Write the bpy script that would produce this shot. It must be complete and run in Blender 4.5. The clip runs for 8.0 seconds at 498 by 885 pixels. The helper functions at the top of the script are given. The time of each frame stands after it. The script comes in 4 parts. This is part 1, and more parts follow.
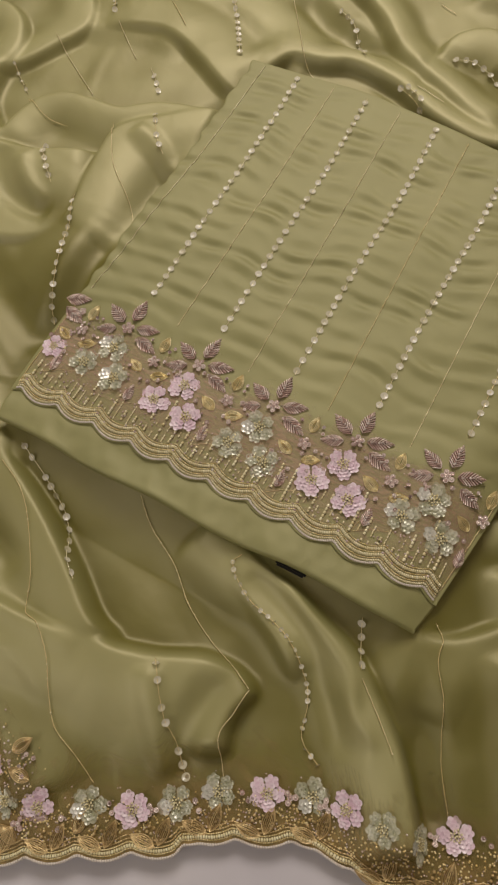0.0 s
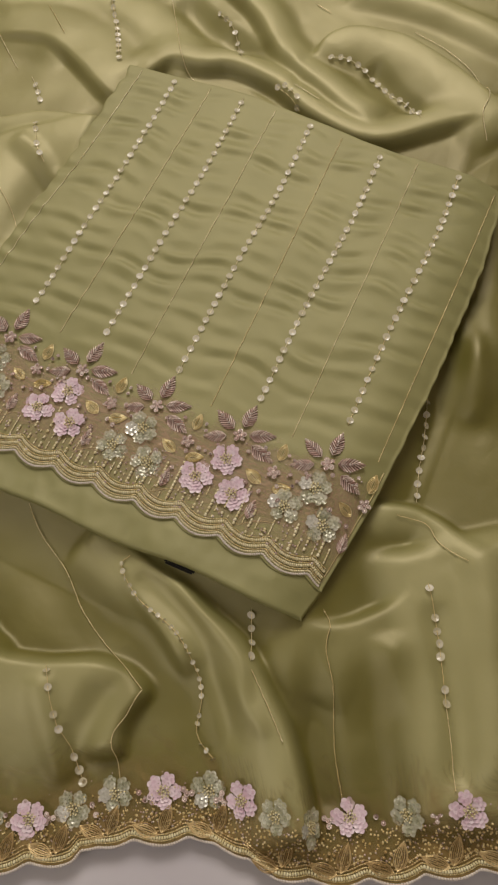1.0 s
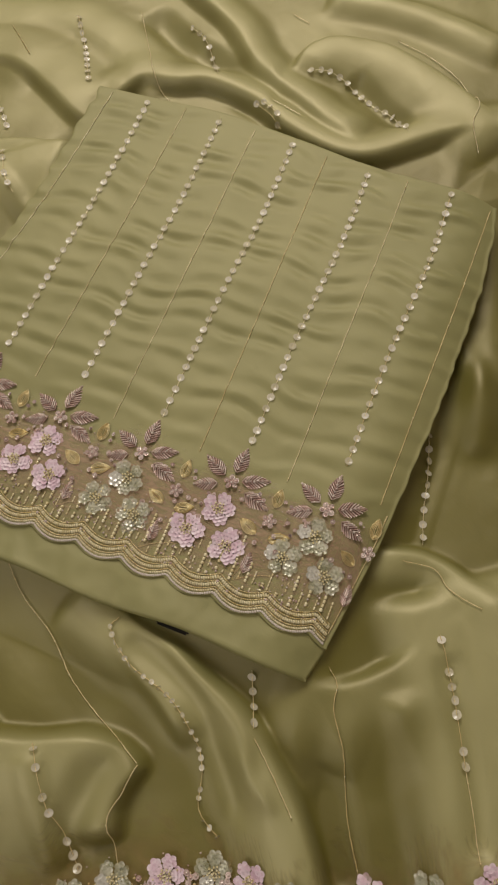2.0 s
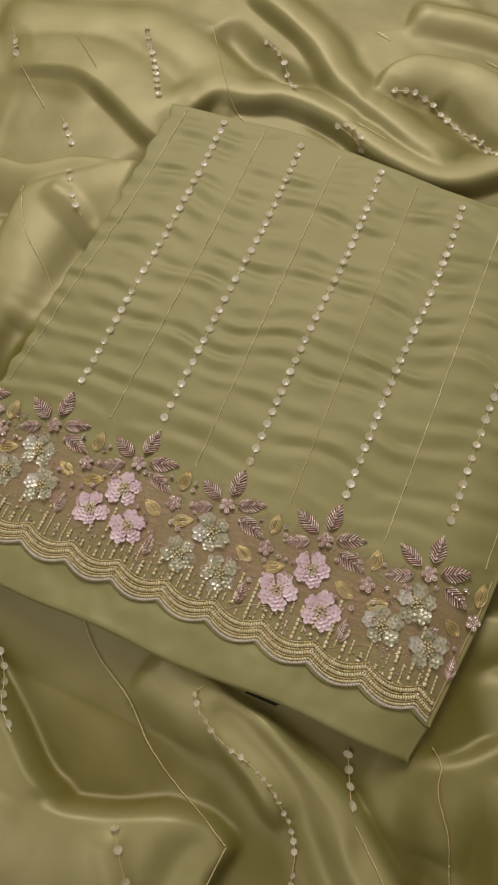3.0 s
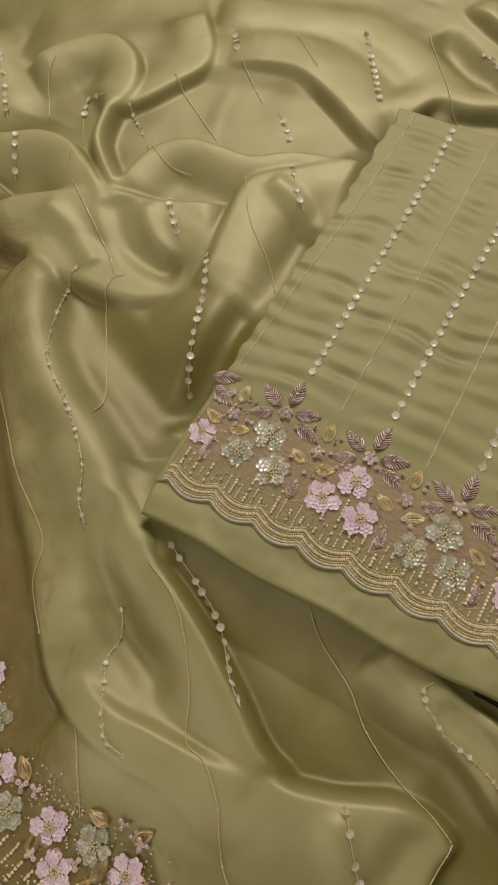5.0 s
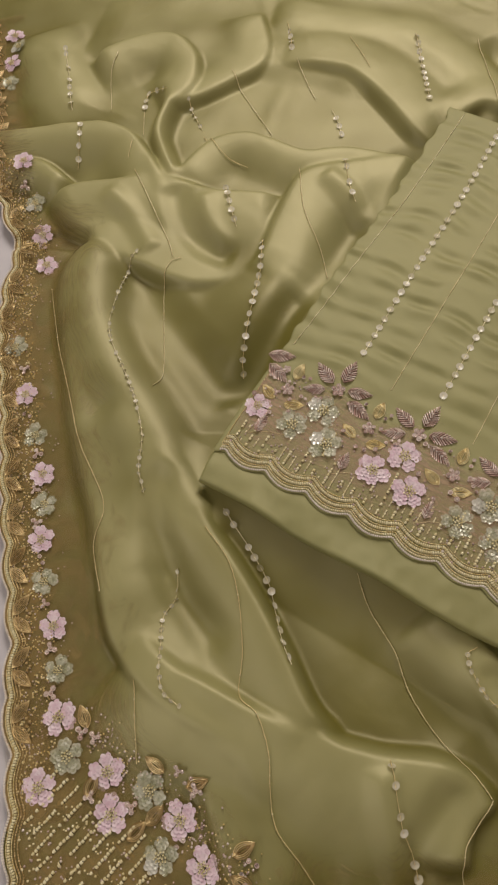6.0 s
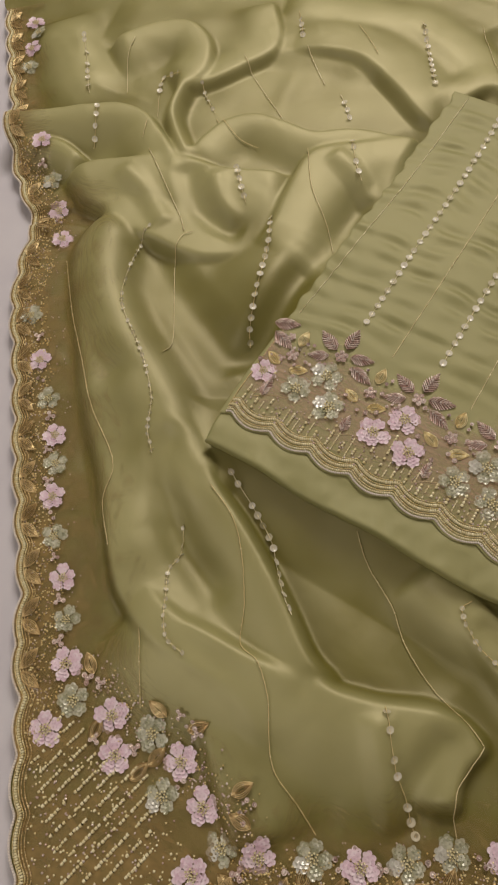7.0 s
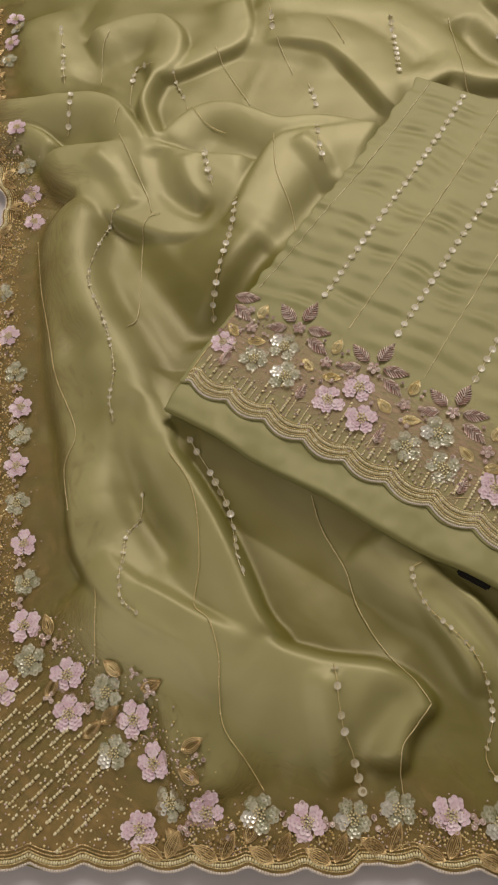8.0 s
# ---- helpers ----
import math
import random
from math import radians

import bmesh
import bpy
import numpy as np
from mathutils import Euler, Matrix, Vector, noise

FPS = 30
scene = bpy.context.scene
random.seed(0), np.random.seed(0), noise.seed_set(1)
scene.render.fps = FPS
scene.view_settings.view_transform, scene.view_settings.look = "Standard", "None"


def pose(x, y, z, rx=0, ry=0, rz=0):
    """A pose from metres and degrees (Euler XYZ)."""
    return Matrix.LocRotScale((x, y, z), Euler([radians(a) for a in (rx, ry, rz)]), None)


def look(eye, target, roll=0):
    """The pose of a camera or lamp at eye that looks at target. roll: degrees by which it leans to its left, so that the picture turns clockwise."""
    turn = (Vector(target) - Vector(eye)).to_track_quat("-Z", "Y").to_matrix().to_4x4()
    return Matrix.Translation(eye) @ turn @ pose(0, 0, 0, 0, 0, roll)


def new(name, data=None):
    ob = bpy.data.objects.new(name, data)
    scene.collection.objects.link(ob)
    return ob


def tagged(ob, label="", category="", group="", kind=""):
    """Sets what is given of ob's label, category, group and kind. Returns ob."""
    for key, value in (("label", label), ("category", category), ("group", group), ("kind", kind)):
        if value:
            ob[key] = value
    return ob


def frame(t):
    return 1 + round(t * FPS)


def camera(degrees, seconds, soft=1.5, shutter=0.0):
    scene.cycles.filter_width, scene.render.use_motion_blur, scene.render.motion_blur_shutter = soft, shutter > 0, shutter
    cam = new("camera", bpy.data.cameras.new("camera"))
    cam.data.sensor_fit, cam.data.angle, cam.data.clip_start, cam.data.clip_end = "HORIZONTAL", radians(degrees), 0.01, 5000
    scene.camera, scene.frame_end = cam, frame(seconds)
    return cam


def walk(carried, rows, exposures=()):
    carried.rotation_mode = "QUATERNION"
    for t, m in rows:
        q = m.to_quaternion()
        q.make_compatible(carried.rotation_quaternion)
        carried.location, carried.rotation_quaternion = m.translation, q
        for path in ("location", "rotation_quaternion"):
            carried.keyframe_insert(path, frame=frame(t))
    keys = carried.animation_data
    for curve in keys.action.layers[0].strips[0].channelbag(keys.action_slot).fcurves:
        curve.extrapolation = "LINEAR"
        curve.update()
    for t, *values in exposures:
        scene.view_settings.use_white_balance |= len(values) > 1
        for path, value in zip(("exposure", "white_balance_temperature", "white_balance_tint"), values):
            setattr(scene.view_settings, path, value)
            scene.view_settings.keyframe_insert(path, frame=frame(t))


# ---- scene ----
cam = camera(39.5, 8.0, soft=2.2)
# seconds, eye in metres, yaw, pitch, roll in degrees
PATH = [
    (0.0, 0.2771, -0.0973, 0.4654, 39.44, -68.39, -12.19),
    (0.5, 0.3055, -0.0877, 0.4643, 35.89, -68.37, -10.89),
    (1.0, 0.3293, -0.0787, 0.4630, 31.96, -68.47, -8.93),
    (1.2, 0.3363, -0.0751, 0.4629, 30.83, -68.45, -8.49),
    (2.3, 0.2984, -0.0341, 0.4380, 30.18, -68.49, -9.80),
    (2.5, 0.2863, -0.0292, 0.4354, 30.37, -68.53, -9.65),
    (3.0, 0.2478, -0.0262, 0.4339, 30.91, -68.78, -9.06),
    (3.5, 0.2075, -0.0290, 0.4363, 31.65, -69.15, -8.28),
    (4.0, 0.1732, -0.0354, 0.4310, 33.01, -68.92, -7.92),
    (4.5, 0.1561, -0.0571, 0.4365, 34.96, -68.81, -8.41),
    (5.0, 0.1388, -0.0864, 0.4466, 37.60, -68.14, -9.72),
    (5.2, 0.1343, -0.0971, 0.4520, 38.46, -67.69, -10.13),
    (6.3, 0.1302, -0.1348, 0.4608, 40.10, -67.10, -9.92),
    (6.5, 0.1351, -0.1412, 0.4616, 40.35, -66.95, -9.95),
    (7.0, 0.1501, -0.1551, 0.4627, 41.04, -66.40, -10.19),
    (7.5, 0.1689, -0.1649, 0.4602, 41.54, -65.81, -10.41),
    (8.0, 0.1960, -0.1662, 0.4550, 41.84, -65.00, -10.96),
]


def eye_pose(x, y, z, yaw, pitch, roll):
    return pose(x, y, z, 90 + pitch, 0, yaw) @ pose(0, 0, 0, 0, 0, roll)


walk(cam, [(r[0], eye_pose(*r[1:])) for r in PATH])

# ---- light ----
world = bpy.data.worlds.new("room_air")
world.use_nodes = True
world.node_tree.nodes["Background"].inputs[0].default_value = (1.0, 0.9, 0.78, 1)
world.node_tree.nodes["Background"].inputs[1].default_value = 0.3
scene.world = world
scene.view_settings.exposure = 0.09


def lamp(name, m, size_x, size_y, watts, color):
    data = bpy.data.lights.new(name, "AREA")
    data.shape, data.size, data.size_y, data.energy, data.color = "RECTANGLE", size_x, size_y, watts, color
    ob = new(name, data)
    ob.matrix_world = m
    return ob


# a ceiling lamp over the head of the bed and a dimmer fill added in front
lamp("ceiling_lamp_light", look((-0.4, 1.45, 1.65), (0.10, 0.06, 0.0)), 0.9, 0.7, 24.5, (1.0, 0.915, 0.82))
lamp("front_fill_light", look((-0.55, -1.45, 1.35), (0.05, 0.0, 0.0)), 1.1, 1.1, 8.0, (1.0, 0.93, 0.86))

# ---- materials ----


def material(name):
    mat = bpy.data.materials.new(name)
    mat.use_nodes = True
    nt = mat.node_tree
    return mat, nt, nt.nodes["Principled BSDF"]


def ramp_noise(nt, scale, low, high, detail=3.0, stretch=(1, 1, 1)):
    """A colour that wanders between low and high at the given size."""
    co = nt.nodes.new("ShaderNodeTexCoord")
    mp = nt.nodes.new("ShaderNodeMapping")
    mp.inputs["Scale"].default_value = stretch
    no = nt.nodes.new("ShaderNodeTexNoise")
    no.inputs["Scale"].default_value, no.inputs["Detail"].default_value = scale, detail
    cr = nt.nodes.new("ShaderNodeValToRGB")
    cr.color_ramp.elements[0].position, cr.color_ramp.elements[1].position = 0.3, 0.7
    cr.color_ramp.elements[0].color, cr.color_ramp.elements[1].color = (*low, 1), (*high, 1)
    nt.links.new(co.outputs["Object"], mp.inputs["Vector"])
    nt.links.new(mp.outputs[0], no.inputs["Vector"])
    nt.links.new(no.outputs["Fac"], cr.inputs[0])
    return cr, no, mp


def add_bump(nt, bsdf, height, strength, distance):
    bu = nt.nodes.new("ShaderNodeBump")
    bu.inputs["Strength"].default_value, bu.inputs["Distance"].default_value = strength, distance
    nt.links.new(height, bu.inputs["Height"])
    nt.links.new(bu.outputs[0], bsdf.inputs["Normal"])
    return bu


def satin(name, low, high, gloss, rough, shine, lit_tone=None):
    """Silky cloth: a diffuse body with some light passing through, and a broad tinted shine over it, with a fine weave.
    The last colour is the paler one of layered folds, with their light painted in."""
    mat, nt, bsdf = material(name)
    col, no, mp = ramp_noise(nt, 9.0, low, high)
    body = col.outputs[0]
    if lit_tone:
        fold_light, mix = nt.nodes.new("ShaderNodeAttribute"), nt.nodes.new("ShaderNodeMixRGB")
        fold_light.attribute_name = "painted_light"
        mix.inputs[2].default_value = (*lit_tone, 1)
        nt.links.new(fold_light.outputs["Fac"], mix.inputs[0])
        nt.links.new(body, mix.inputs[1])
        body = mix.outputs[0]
    bsdf.inputs["Roughness"].default_value = 0.75
    bsdf.inputs["Specular IOR Level"].default_value = 0.2
    nt.links.new(body, bsdf.inputs["Base Color"])
    bsdf.inputs["Sheen Weight"].default_value = 0.06
    bsdf.inputs["Sheen Tint"].default_value = (*gloss, 1)
    gl = nt.nodes.new("ShaderNodeBsdfAnisotropic")
    gl.inputs["Color"].default_value, gl.inputs["Roughness"].default_value = (*gloss, 1), rough
    tr = nt.nodes.new("ShaderNodeBsdfTranslucent")
    nt.links.new(body, tr.inputs["Color"])
    m1, m2 = nt.nodes.new("ShaderNodeMixShader"), nt.nodes.new("ShaderNodeMixShader")
    m1.inputs[0].default_value, m2.inputs[0].default_value = 0.22, shine
    nt.links.new(bsdf.outputs[0], m1.inputs[1])
    nt.links.new(tr.outputs[0], m1.inputs[2])
    nt.links.new(m1.outputs[0], m2.inputs[1])
    nt.links.new(gl.outputs[0], m2.inputs[2])
    nt.links.new(m2.outputs[0], nt.nodes["Material Output"].inputs["Surface"])
    # weave and tiny puckers
    co = nt.nodes.new("ShaderNodeTexCoord")
    fine = nt.nodes.new("ShaderNodeTexNoise")
    fine.inputs["Scale"].default_value, fine.inputs["Detail"].default_value = 60.0, 4.0
    fine.inputs["Roughness"].default_value, fine.inputs["Distortion"].default_value = 0.4, 0.4
    nt.links.new(co.outputs["Object"], fine.inputs["Vector"])
    bu = add_bump(nt, bsdf, fine.outputs["Fac"], 0.35, 0.0014)
    # the weft shows as hair-fine ribs
    rib = nt.nodes.new("ShaderNodeTexWave")
    rib.inputs["Scale"].default_value, rib.inputs["Distortion"].default_value, rib.inputs["Detail Scale"].default_value = 420.0, 1.2, 0.02
    nt.links.new(co.outputs["Object"], rib.inputs["Vector"])
    bu2 = nt.nodes.new("ShaderNodeBump")
    bu2.inputs["Strength"].default_value, bu2.inputs["Distance"].default_value = 0.12, 0.0003
    nt.links.new(rib.outputs["Fac"], bu2.inputs["Height"])
    nt.links.new(bu.outputs[0], bu2.inputs["Normal"])
    for shader in (bsdf, gl):
        nt.links.new(bu2.outputs[0], shader.inputs["Normal"])
    return mat


# dark pair with the hollows' shade in it, pale last colour for lit, layered folds
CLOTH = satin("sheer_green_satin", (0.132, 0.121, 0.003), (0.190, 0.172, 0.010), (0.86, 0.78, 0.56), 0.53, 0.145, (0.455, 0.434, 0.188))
KURTA = satin("folded_green_satin", (0.310, 0.306, 0.114), (0.374, 0.362, 0.146), (0.82, 0.76, 0.56), 0.60, 0.12)


def plain(name, low, high, rough, scale=30.0, metal=0.0, bump=0.0, dist=0.001, spec=0.5):
    mat, nt, bsdf = material(name)
    col, no, mp = ramp_noise(nt, scale, low, high)
    nt.links.new(col.outputs[0], bsdf.inputs["Base Color"])
    bsdf.inputs["Roughness"].default_value, bsdf.inputs["Metallic"].default_value = rough, metal
    bsdf.inputs["Specular IOR Level"].default_value = spec
    if bump:
        add_bump(nt, bsdf, no.outputs["Fac"], bump, dist)
    return mat


SHEET = plain("white_cotton_sheet", (0.60, 0.57, 0.62), (0.68, 0.65, 0.69), 0.85, 14.0, bump=0.3, dist=0.004)
PAINT = plain("cream_wall_paint", (0.68, 0.63, 0.54), (0.74, 0.69, 0.60), 0.9, 3.0)
WOOD = plain("brown_floor", (0.16, 0.09, 0.05), (0.24, 0.14, 0.08), 0.5, 6.0)
# black that paints the shade in the gap under the kurta
DARK = plain("gap_shade_black", (0.006, 0.005, 0.004), (0.012, 0.010, 0.008), 0.8)

# ---- drawing in plan ----
COS, SIN = math.cos(radians(40)), math.sin(radians(40))


def to_world(a, b):
    """From the dupatta's own plan (mm) to the world's x and y (m)."""
    return (COS * a - SIN * b) / 1000, (SIN * a + COS * b) / 1000


def to_plan(x, y):
    return 1000 * (COS * x + SIN * y), 1000 * (-SIN * x + COS * y)


def spline(pts, step=3.0):
    """A smooth line through pts, sampled every step."""
    p = np.array(pts, float)
    if len(p) < 3:
        n = max(2, int(np.linalg.norm(p[1] - p[0]) / step) + 1)
        return p[0] + (p[1] - p[0]) * np.linspace(0, 1, n)[:, None]
    ext = np.vstack([2 * p[0] - p[1], p, 2 * p[-1] - p[-2]])
    out = []
    for i in range(len(p) - 1):
        p0, p1, p2, p3 = ext[i:i + 4]
        n = max(2, int(np.linalg.norm(p2 - p1) / step) + 1)
        t = np.linspace(0, 1, n, endpoint=False)[:, None]
        out.append(0.5 * (2 * p1 + (p2 - p0) * t + (2 * p0 - 5 * p1 + 4 * p2 - p3) * t ** 2 + (3 * p1 - p0 - 3 * p2 + p3) * t ** 3))
    out.append(p[-1:])
    return np.vstack(out)


STEP = 1.6
GA, GB = np.arange(-200, 661, STEP), np.arange(-480, 561, STEP)
AA, BB = np.meshgrid(GA, GB)
H, FOLD_LIGHT = np.zeros_like(AA), np.zeros_like(AA)


def near(path, reach):
    """For every place of the plan: how far the line is, on which side (left +), and how far along."""
    q = spline(path, 6.0)
    lo, hi = q.min(0) - reach, q.max(0) + reach
    i0, i1 = np.searchsorted(GA, (lo[0], hi[0]))
    j0, j1 = np.searchsorted(GB, (lo[1], hi[1]))
    win = np.s_[j0:j1, i0:i1]
    a, b = AA[win], BB[win]
    best, side, along = np.full(a.shape, 1e9), np.zeros(a.shape), np.zeros(a.shape)
    n = len(q) - 1
    for i in range(n):
        d = q[i + 1] - q[i]
        ll = d @ d + 1e-9
        t = np.clip(((a - q[i][0]) * d[0] + (b - q[i][1]) * d[1]) / ll, 0, 1)
        ea, eb = a - q[i][0] - t * d[0], b - q[i][1] - t * d[1]
        r = np.hypot(ea, eb)
        m = r < best
        best[m], side[m], along[m] = r[m], np.sign(d[0] * eb - d[1] * ea)[m], ((i + t) / n)[m]
    return win, best, side, along


def ridge(path, high, wl, wr, sharp=1.0, ends=0.12):
    """A fold along a line: its height (below zero: a furrow), its half widths to the left and to the right."""
    win, r, side, along = near(path, max(abs(wl), abs(wr)))
    u = np.clip(r / np.where(side > 0, abs(wl), abs(wr)), 0, 1)
    up = 0.5 + 0.5 * np.cos(np.pi * u ** sharp)
    up = np.where(np.where(side > 0, wl, wr) < 0, np.sqrt(1 - u ** 3.5), up)
    tip = np.clip(np.minimum(along, 1 - along) / ends, 0, 1) if ends else 1.0
    H[win] += high * up * (np.sin(np.pi / 2 * tip) if ends else 1.0)


def sheet_fold(path, top, wl, wr, ends=0.1, fold_light=1.0):
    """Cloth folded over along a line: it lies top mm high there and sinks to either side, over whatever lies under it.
    A width below zero is a narrow rounded lip. The two-layered fold and its light are painted paler."""
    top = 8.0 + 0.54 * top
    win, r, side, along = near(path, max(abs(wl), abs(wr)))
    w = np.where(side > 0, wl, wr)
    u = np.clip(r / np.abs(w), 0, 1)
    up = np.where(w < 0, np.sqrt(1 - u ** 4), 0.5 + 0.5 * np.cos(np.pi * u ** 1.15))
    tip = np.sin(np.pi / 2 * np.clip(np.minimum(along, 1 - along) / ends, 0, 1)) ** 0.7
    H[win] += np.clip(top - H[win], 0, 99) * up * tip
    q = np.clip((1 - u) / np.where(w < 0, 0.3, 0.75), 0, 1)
    FOLD_LIGHT[win] = np.maximum(FOLD_LIGHT[win], fold_light * tip * q * q * (3 - 2 * q))


def dome(a, b, ra, rb, high, turn=0.0):
    c, s = math.cos(radians(turn)), math.sin(radians(turn))
    u = np.hypot((c * (AA - a) + s * (BB - b)) / ra, (-s * (AA - a) + c * (BB - b)) / rb)
    H[:] += high * np.where(u < 1, (1 - np.clip(u, 0, 1) ** 2) ** 2, 0)


def sample(field, a, b):
    """A field of the plan's grid at any places."""
    fa = np.clip((np.asarray(a, float) - GA[0]) / STEP, 0, len(GA) - 1.001)
    fb = np.clip((np.asarray(b, float) - GB[0]) / STEP, 0, len(GB) - 1.001)
    i, j = fa.astype(int), fb.astype(int)
    u, v = fa - i, fb - j
    return (field[j, i] * (1 - u) + field[j, i + 1] * u) * (1 - v) + (field[j + 1, i] * (1 - u) + field[j + 1, i + 1] * u) * v


def height(a, b):
    """The dupatta's height (mm) at places of the plan."""
    return sample(H, a, b)


def smooth_noise(a, b, size, seed):
    """Soft irregular waves out of a few crossed sines."""
    rng = np.random.RandomState(seed)
    out = 0
    for _ in range(7):
        ang, ph, k = rng.uniform(0, math.tau), rng.uniform(0, math.tau), rng.uniform(0.6, 1.6) * math.tau / size
        out = out + np.sin(k * (np.cos(ang) * a + np.sin(ang) * b) + ph)
    return out / 7


RNG_F = np.random.RandomState(4)

# ---- the folds of the dupatta ----
# a width below zero gives that side a rounded lip, as where a fold lies over the next
H += 7.0 + 2.0 * smooth_noise(AA, BB, 150, 3)
# gathered cloth lies higher away from the two hems
inland = np.clip((AA + 100) / 90, 0, 1) * np.clip((BB + 255 + 0.22 * AA) / 70, 0, 1)
H += 8.0 * (3 * inland ** 2 - 2 * inland ** 3) * np.clip((BB + 60) / 160, 0, 1)
# where it is gathered in layers and catches light it is painted paler
FOLD_LIGHT += 0.45 * np.clip((BB - 90) / 120, 0, 1) * np.clip((AA + 120) / 60, 0, 1)
# the dome beside the kurta, with the valley on its far side
dome(62, 100, 66, 80, 15)
dome(95, 55, 46, 60, 7)
ridge([(14, 34), (54, 86), (94, 132), (140, 184), (172, 214), (204, 236)], -11, 24, 18)
ridge([(-40, 182), (-30, 136), (-8, 84), (14, 40)], -7, 26, 26)
# the long fold that runs down beside the kurta and turns along its foot
sheet_fold([(-60, 202), (-80, 194), (-93, 180), (-99, 151), (-98, 84), (-95, 22), (-88, -31), (-89, -69)], 22, 60, 16, 0.12, 0.6)
sheet_fold([(-95, 10), (-88, -31), (-90, -69), (-87, -106), (-72, -135), (-51, -156), (-30, -171), (-4, -184)], 22, 66, -5, 0.2, 0.8)
sheet_fold([(-58, 196), (-76, 178), (-82, 150), (-81, 118), (-69, 78), (-52, 39), (-32, -23), (-14, -58)], 37, 34, 26, 0.1, 0.55)
sheet_fold([(-62, 60), (-50, 34), (-32, -23), (-10, -64), (6, -103), (18, -142), (26, -171), (40, -190)], 36, -6, 48, 0.08, 0.75)
dome(-70, -72, 24, 38, 3, 10)
ridge([(-44, 0), (-50, -45), (-40, -90), (-18, -128)], -5, 18, 18)
sheet_fold([(-72, -112), (-52, -135), (-30, -151), (-1, -172), (31, -189), (62, -203), (91, -211), (108, -222), (121, -237)], 33, -6, 74, 0.22, 1.0)
ridge([(-43, -131), (-26, -148), (-8, -165), (20, -186)], 2, 10, 14)
sheet_fold([(121, -232), (104, -241), (95, -254), (92, -266)], 24, -6, 26, 0.2, 0.7)
sheet_fold([(-32, -176), (-30, -200), (-26, -232), (-20, -268)], 15, 46, -16, 0.15, 0.4)
ridge([(99, -222), (80, -242), (70, -254), (68, -276)], -3.5, 15, 14)
ridge([(60, -206), (58, -235), (60, -272)], 4, 14, 14)
# folds piled above it
sheet_fold([(-60, 440), (20, 400), (60, 384), (96, 369), (127, 355), (159, 338), (180, 312)], 24, 70, 30, 0.1, 0.5)
sheet_fold([(110, 362), (142, 348), (162, 336), (177, 315), (190, 284), (202, 254), (218, 238)], 35, 70, -7, 0.25, 0.8)
sheet_fold([(110, 420), (170, 392), (228, 360), (262, 296), (276, 250)], 26, 44, 26)
sheet_fold([(-4, 330), (10, 332), (34, 337), (60, 347), (87, 360), (97, 386), (98, 430)], 31, 44, -6, 0.1)
sheet_fold([(-60, 400), (-18, 412), (14, 410), (29, 390), (31, 368), (22, 346), (4, 332)], 38, -6, 46, 0.1)
sheet_fold([(10, 340), (2, 326), (-9, 300), (-7, 272), (0, 242)], 40, 12, -6, 0.14)
sheet_fold([(-100, 470), (-90, 405), (-78, 335)], 25, 44, 50, 0.3)
sheet_fold([(-4, 240), (18, 264), (38, 277), (62, 277), (82, 265), (106, 247), (139, 242), (171, 227), (196, 218)], 37, -6, 40, 0.1)
sheet_fold([(-180, 330), (-130, 326), (-82, 322), (-57, 318), (-36, 304), (-24, 280), (-15, 254), (-6, 236)], 38, -6, 46, 0.1)
sheet_fold([(-150, 296), (-115, 290), (-90, 262)], 28, -8, 26, 0.2)
sheet_fold([(-110, 246), (-84, 255), (-53, 252), (-23, 247), (-2, 239), (22, 225), (51, 215), (82, 206)], 37, -6, 72, 0.1)
sheet_fold([(-98, 250), (-92, 232), (-70, 207), (-50, 183), (-35, 169), (-8, 150), (15, 145), (40, 150)], 24, 66, -5, 0.2)
ridge([(-4, 236), (-1, 205), (12, 176), (34, 160)], -5, 18, 16)
ridge([(20, 222), (20, 195), (30, 168)], 3, 12, 12)
sheet_fold([(46, 142), (58, 154), (75, 185), (97, 219), (119, 224), (152, 221), (196, 218)], 40, -6, 84, 0.12)
ridge([(-58, 245), (-40, 215), (-26, 180)], 4, 14, 14)
ridge([(118, 220), (132, 196), (138, 168)], 4, 12, 16)
ridge([(-150, 224), (-110, 220), (-78, 206)], -12, 9, 9)
# behind the kurta's top edge
sheet_fold([(440, 300), (500, 250), (550, 180)], 32, 24, 24)
sheet_fold([(385, 222), (402, 240), (425, 240), (451, 224), (470, 197), (490, 155), (508, 95)], 37, -9, 48, 0.1)
sheet_fold([(325, 370), (351, 300), (358, 241), (376, 198), (390, 165), (406, 138)], 36, 34, -7, 0.1)
ridge([(290, 350), (305, 306), (324, 269), (337, 220), (362, 184)], -10, 22, 18)
sheet_fold([(222, 258), (262, 272), (289, 256), (315, 245), (342, 212), (358, 176), (382, 139), (406, 124), (443, 123), (490, 121), (560, 95)], 35, 32, -9, 0.08)
ridge([(425, 205), (434, 168), (446, 138)], -6, 12, 14)
# beside the kurta's other side and at its foot
ridge([(460, 60), (440, 20), (417, -26), (380, -75), (355, -103), (320, -145), (290, -180)], -9, 22, 26)
dome(405, -80, 48, 66, 17, -30)
ridge([(400, -40), (395, -90), (380, -130)], 5, 14, 14)
sheet_fold([(284, -168), (310, -177), (326, -191), (344, -221)], 20, -8, 22, 0.2)
sheet_fold([(210, -216), (228, -231), (250, -236), (284, -233), (322, -224), (370, -214), (440, -190)], 25, -7, 62, 0.1, 0.3)
sheet_fold([(300, -195), (296, -250), (288, -300), (274, -360)], 25, 130, 34, 0.08, 1.0)
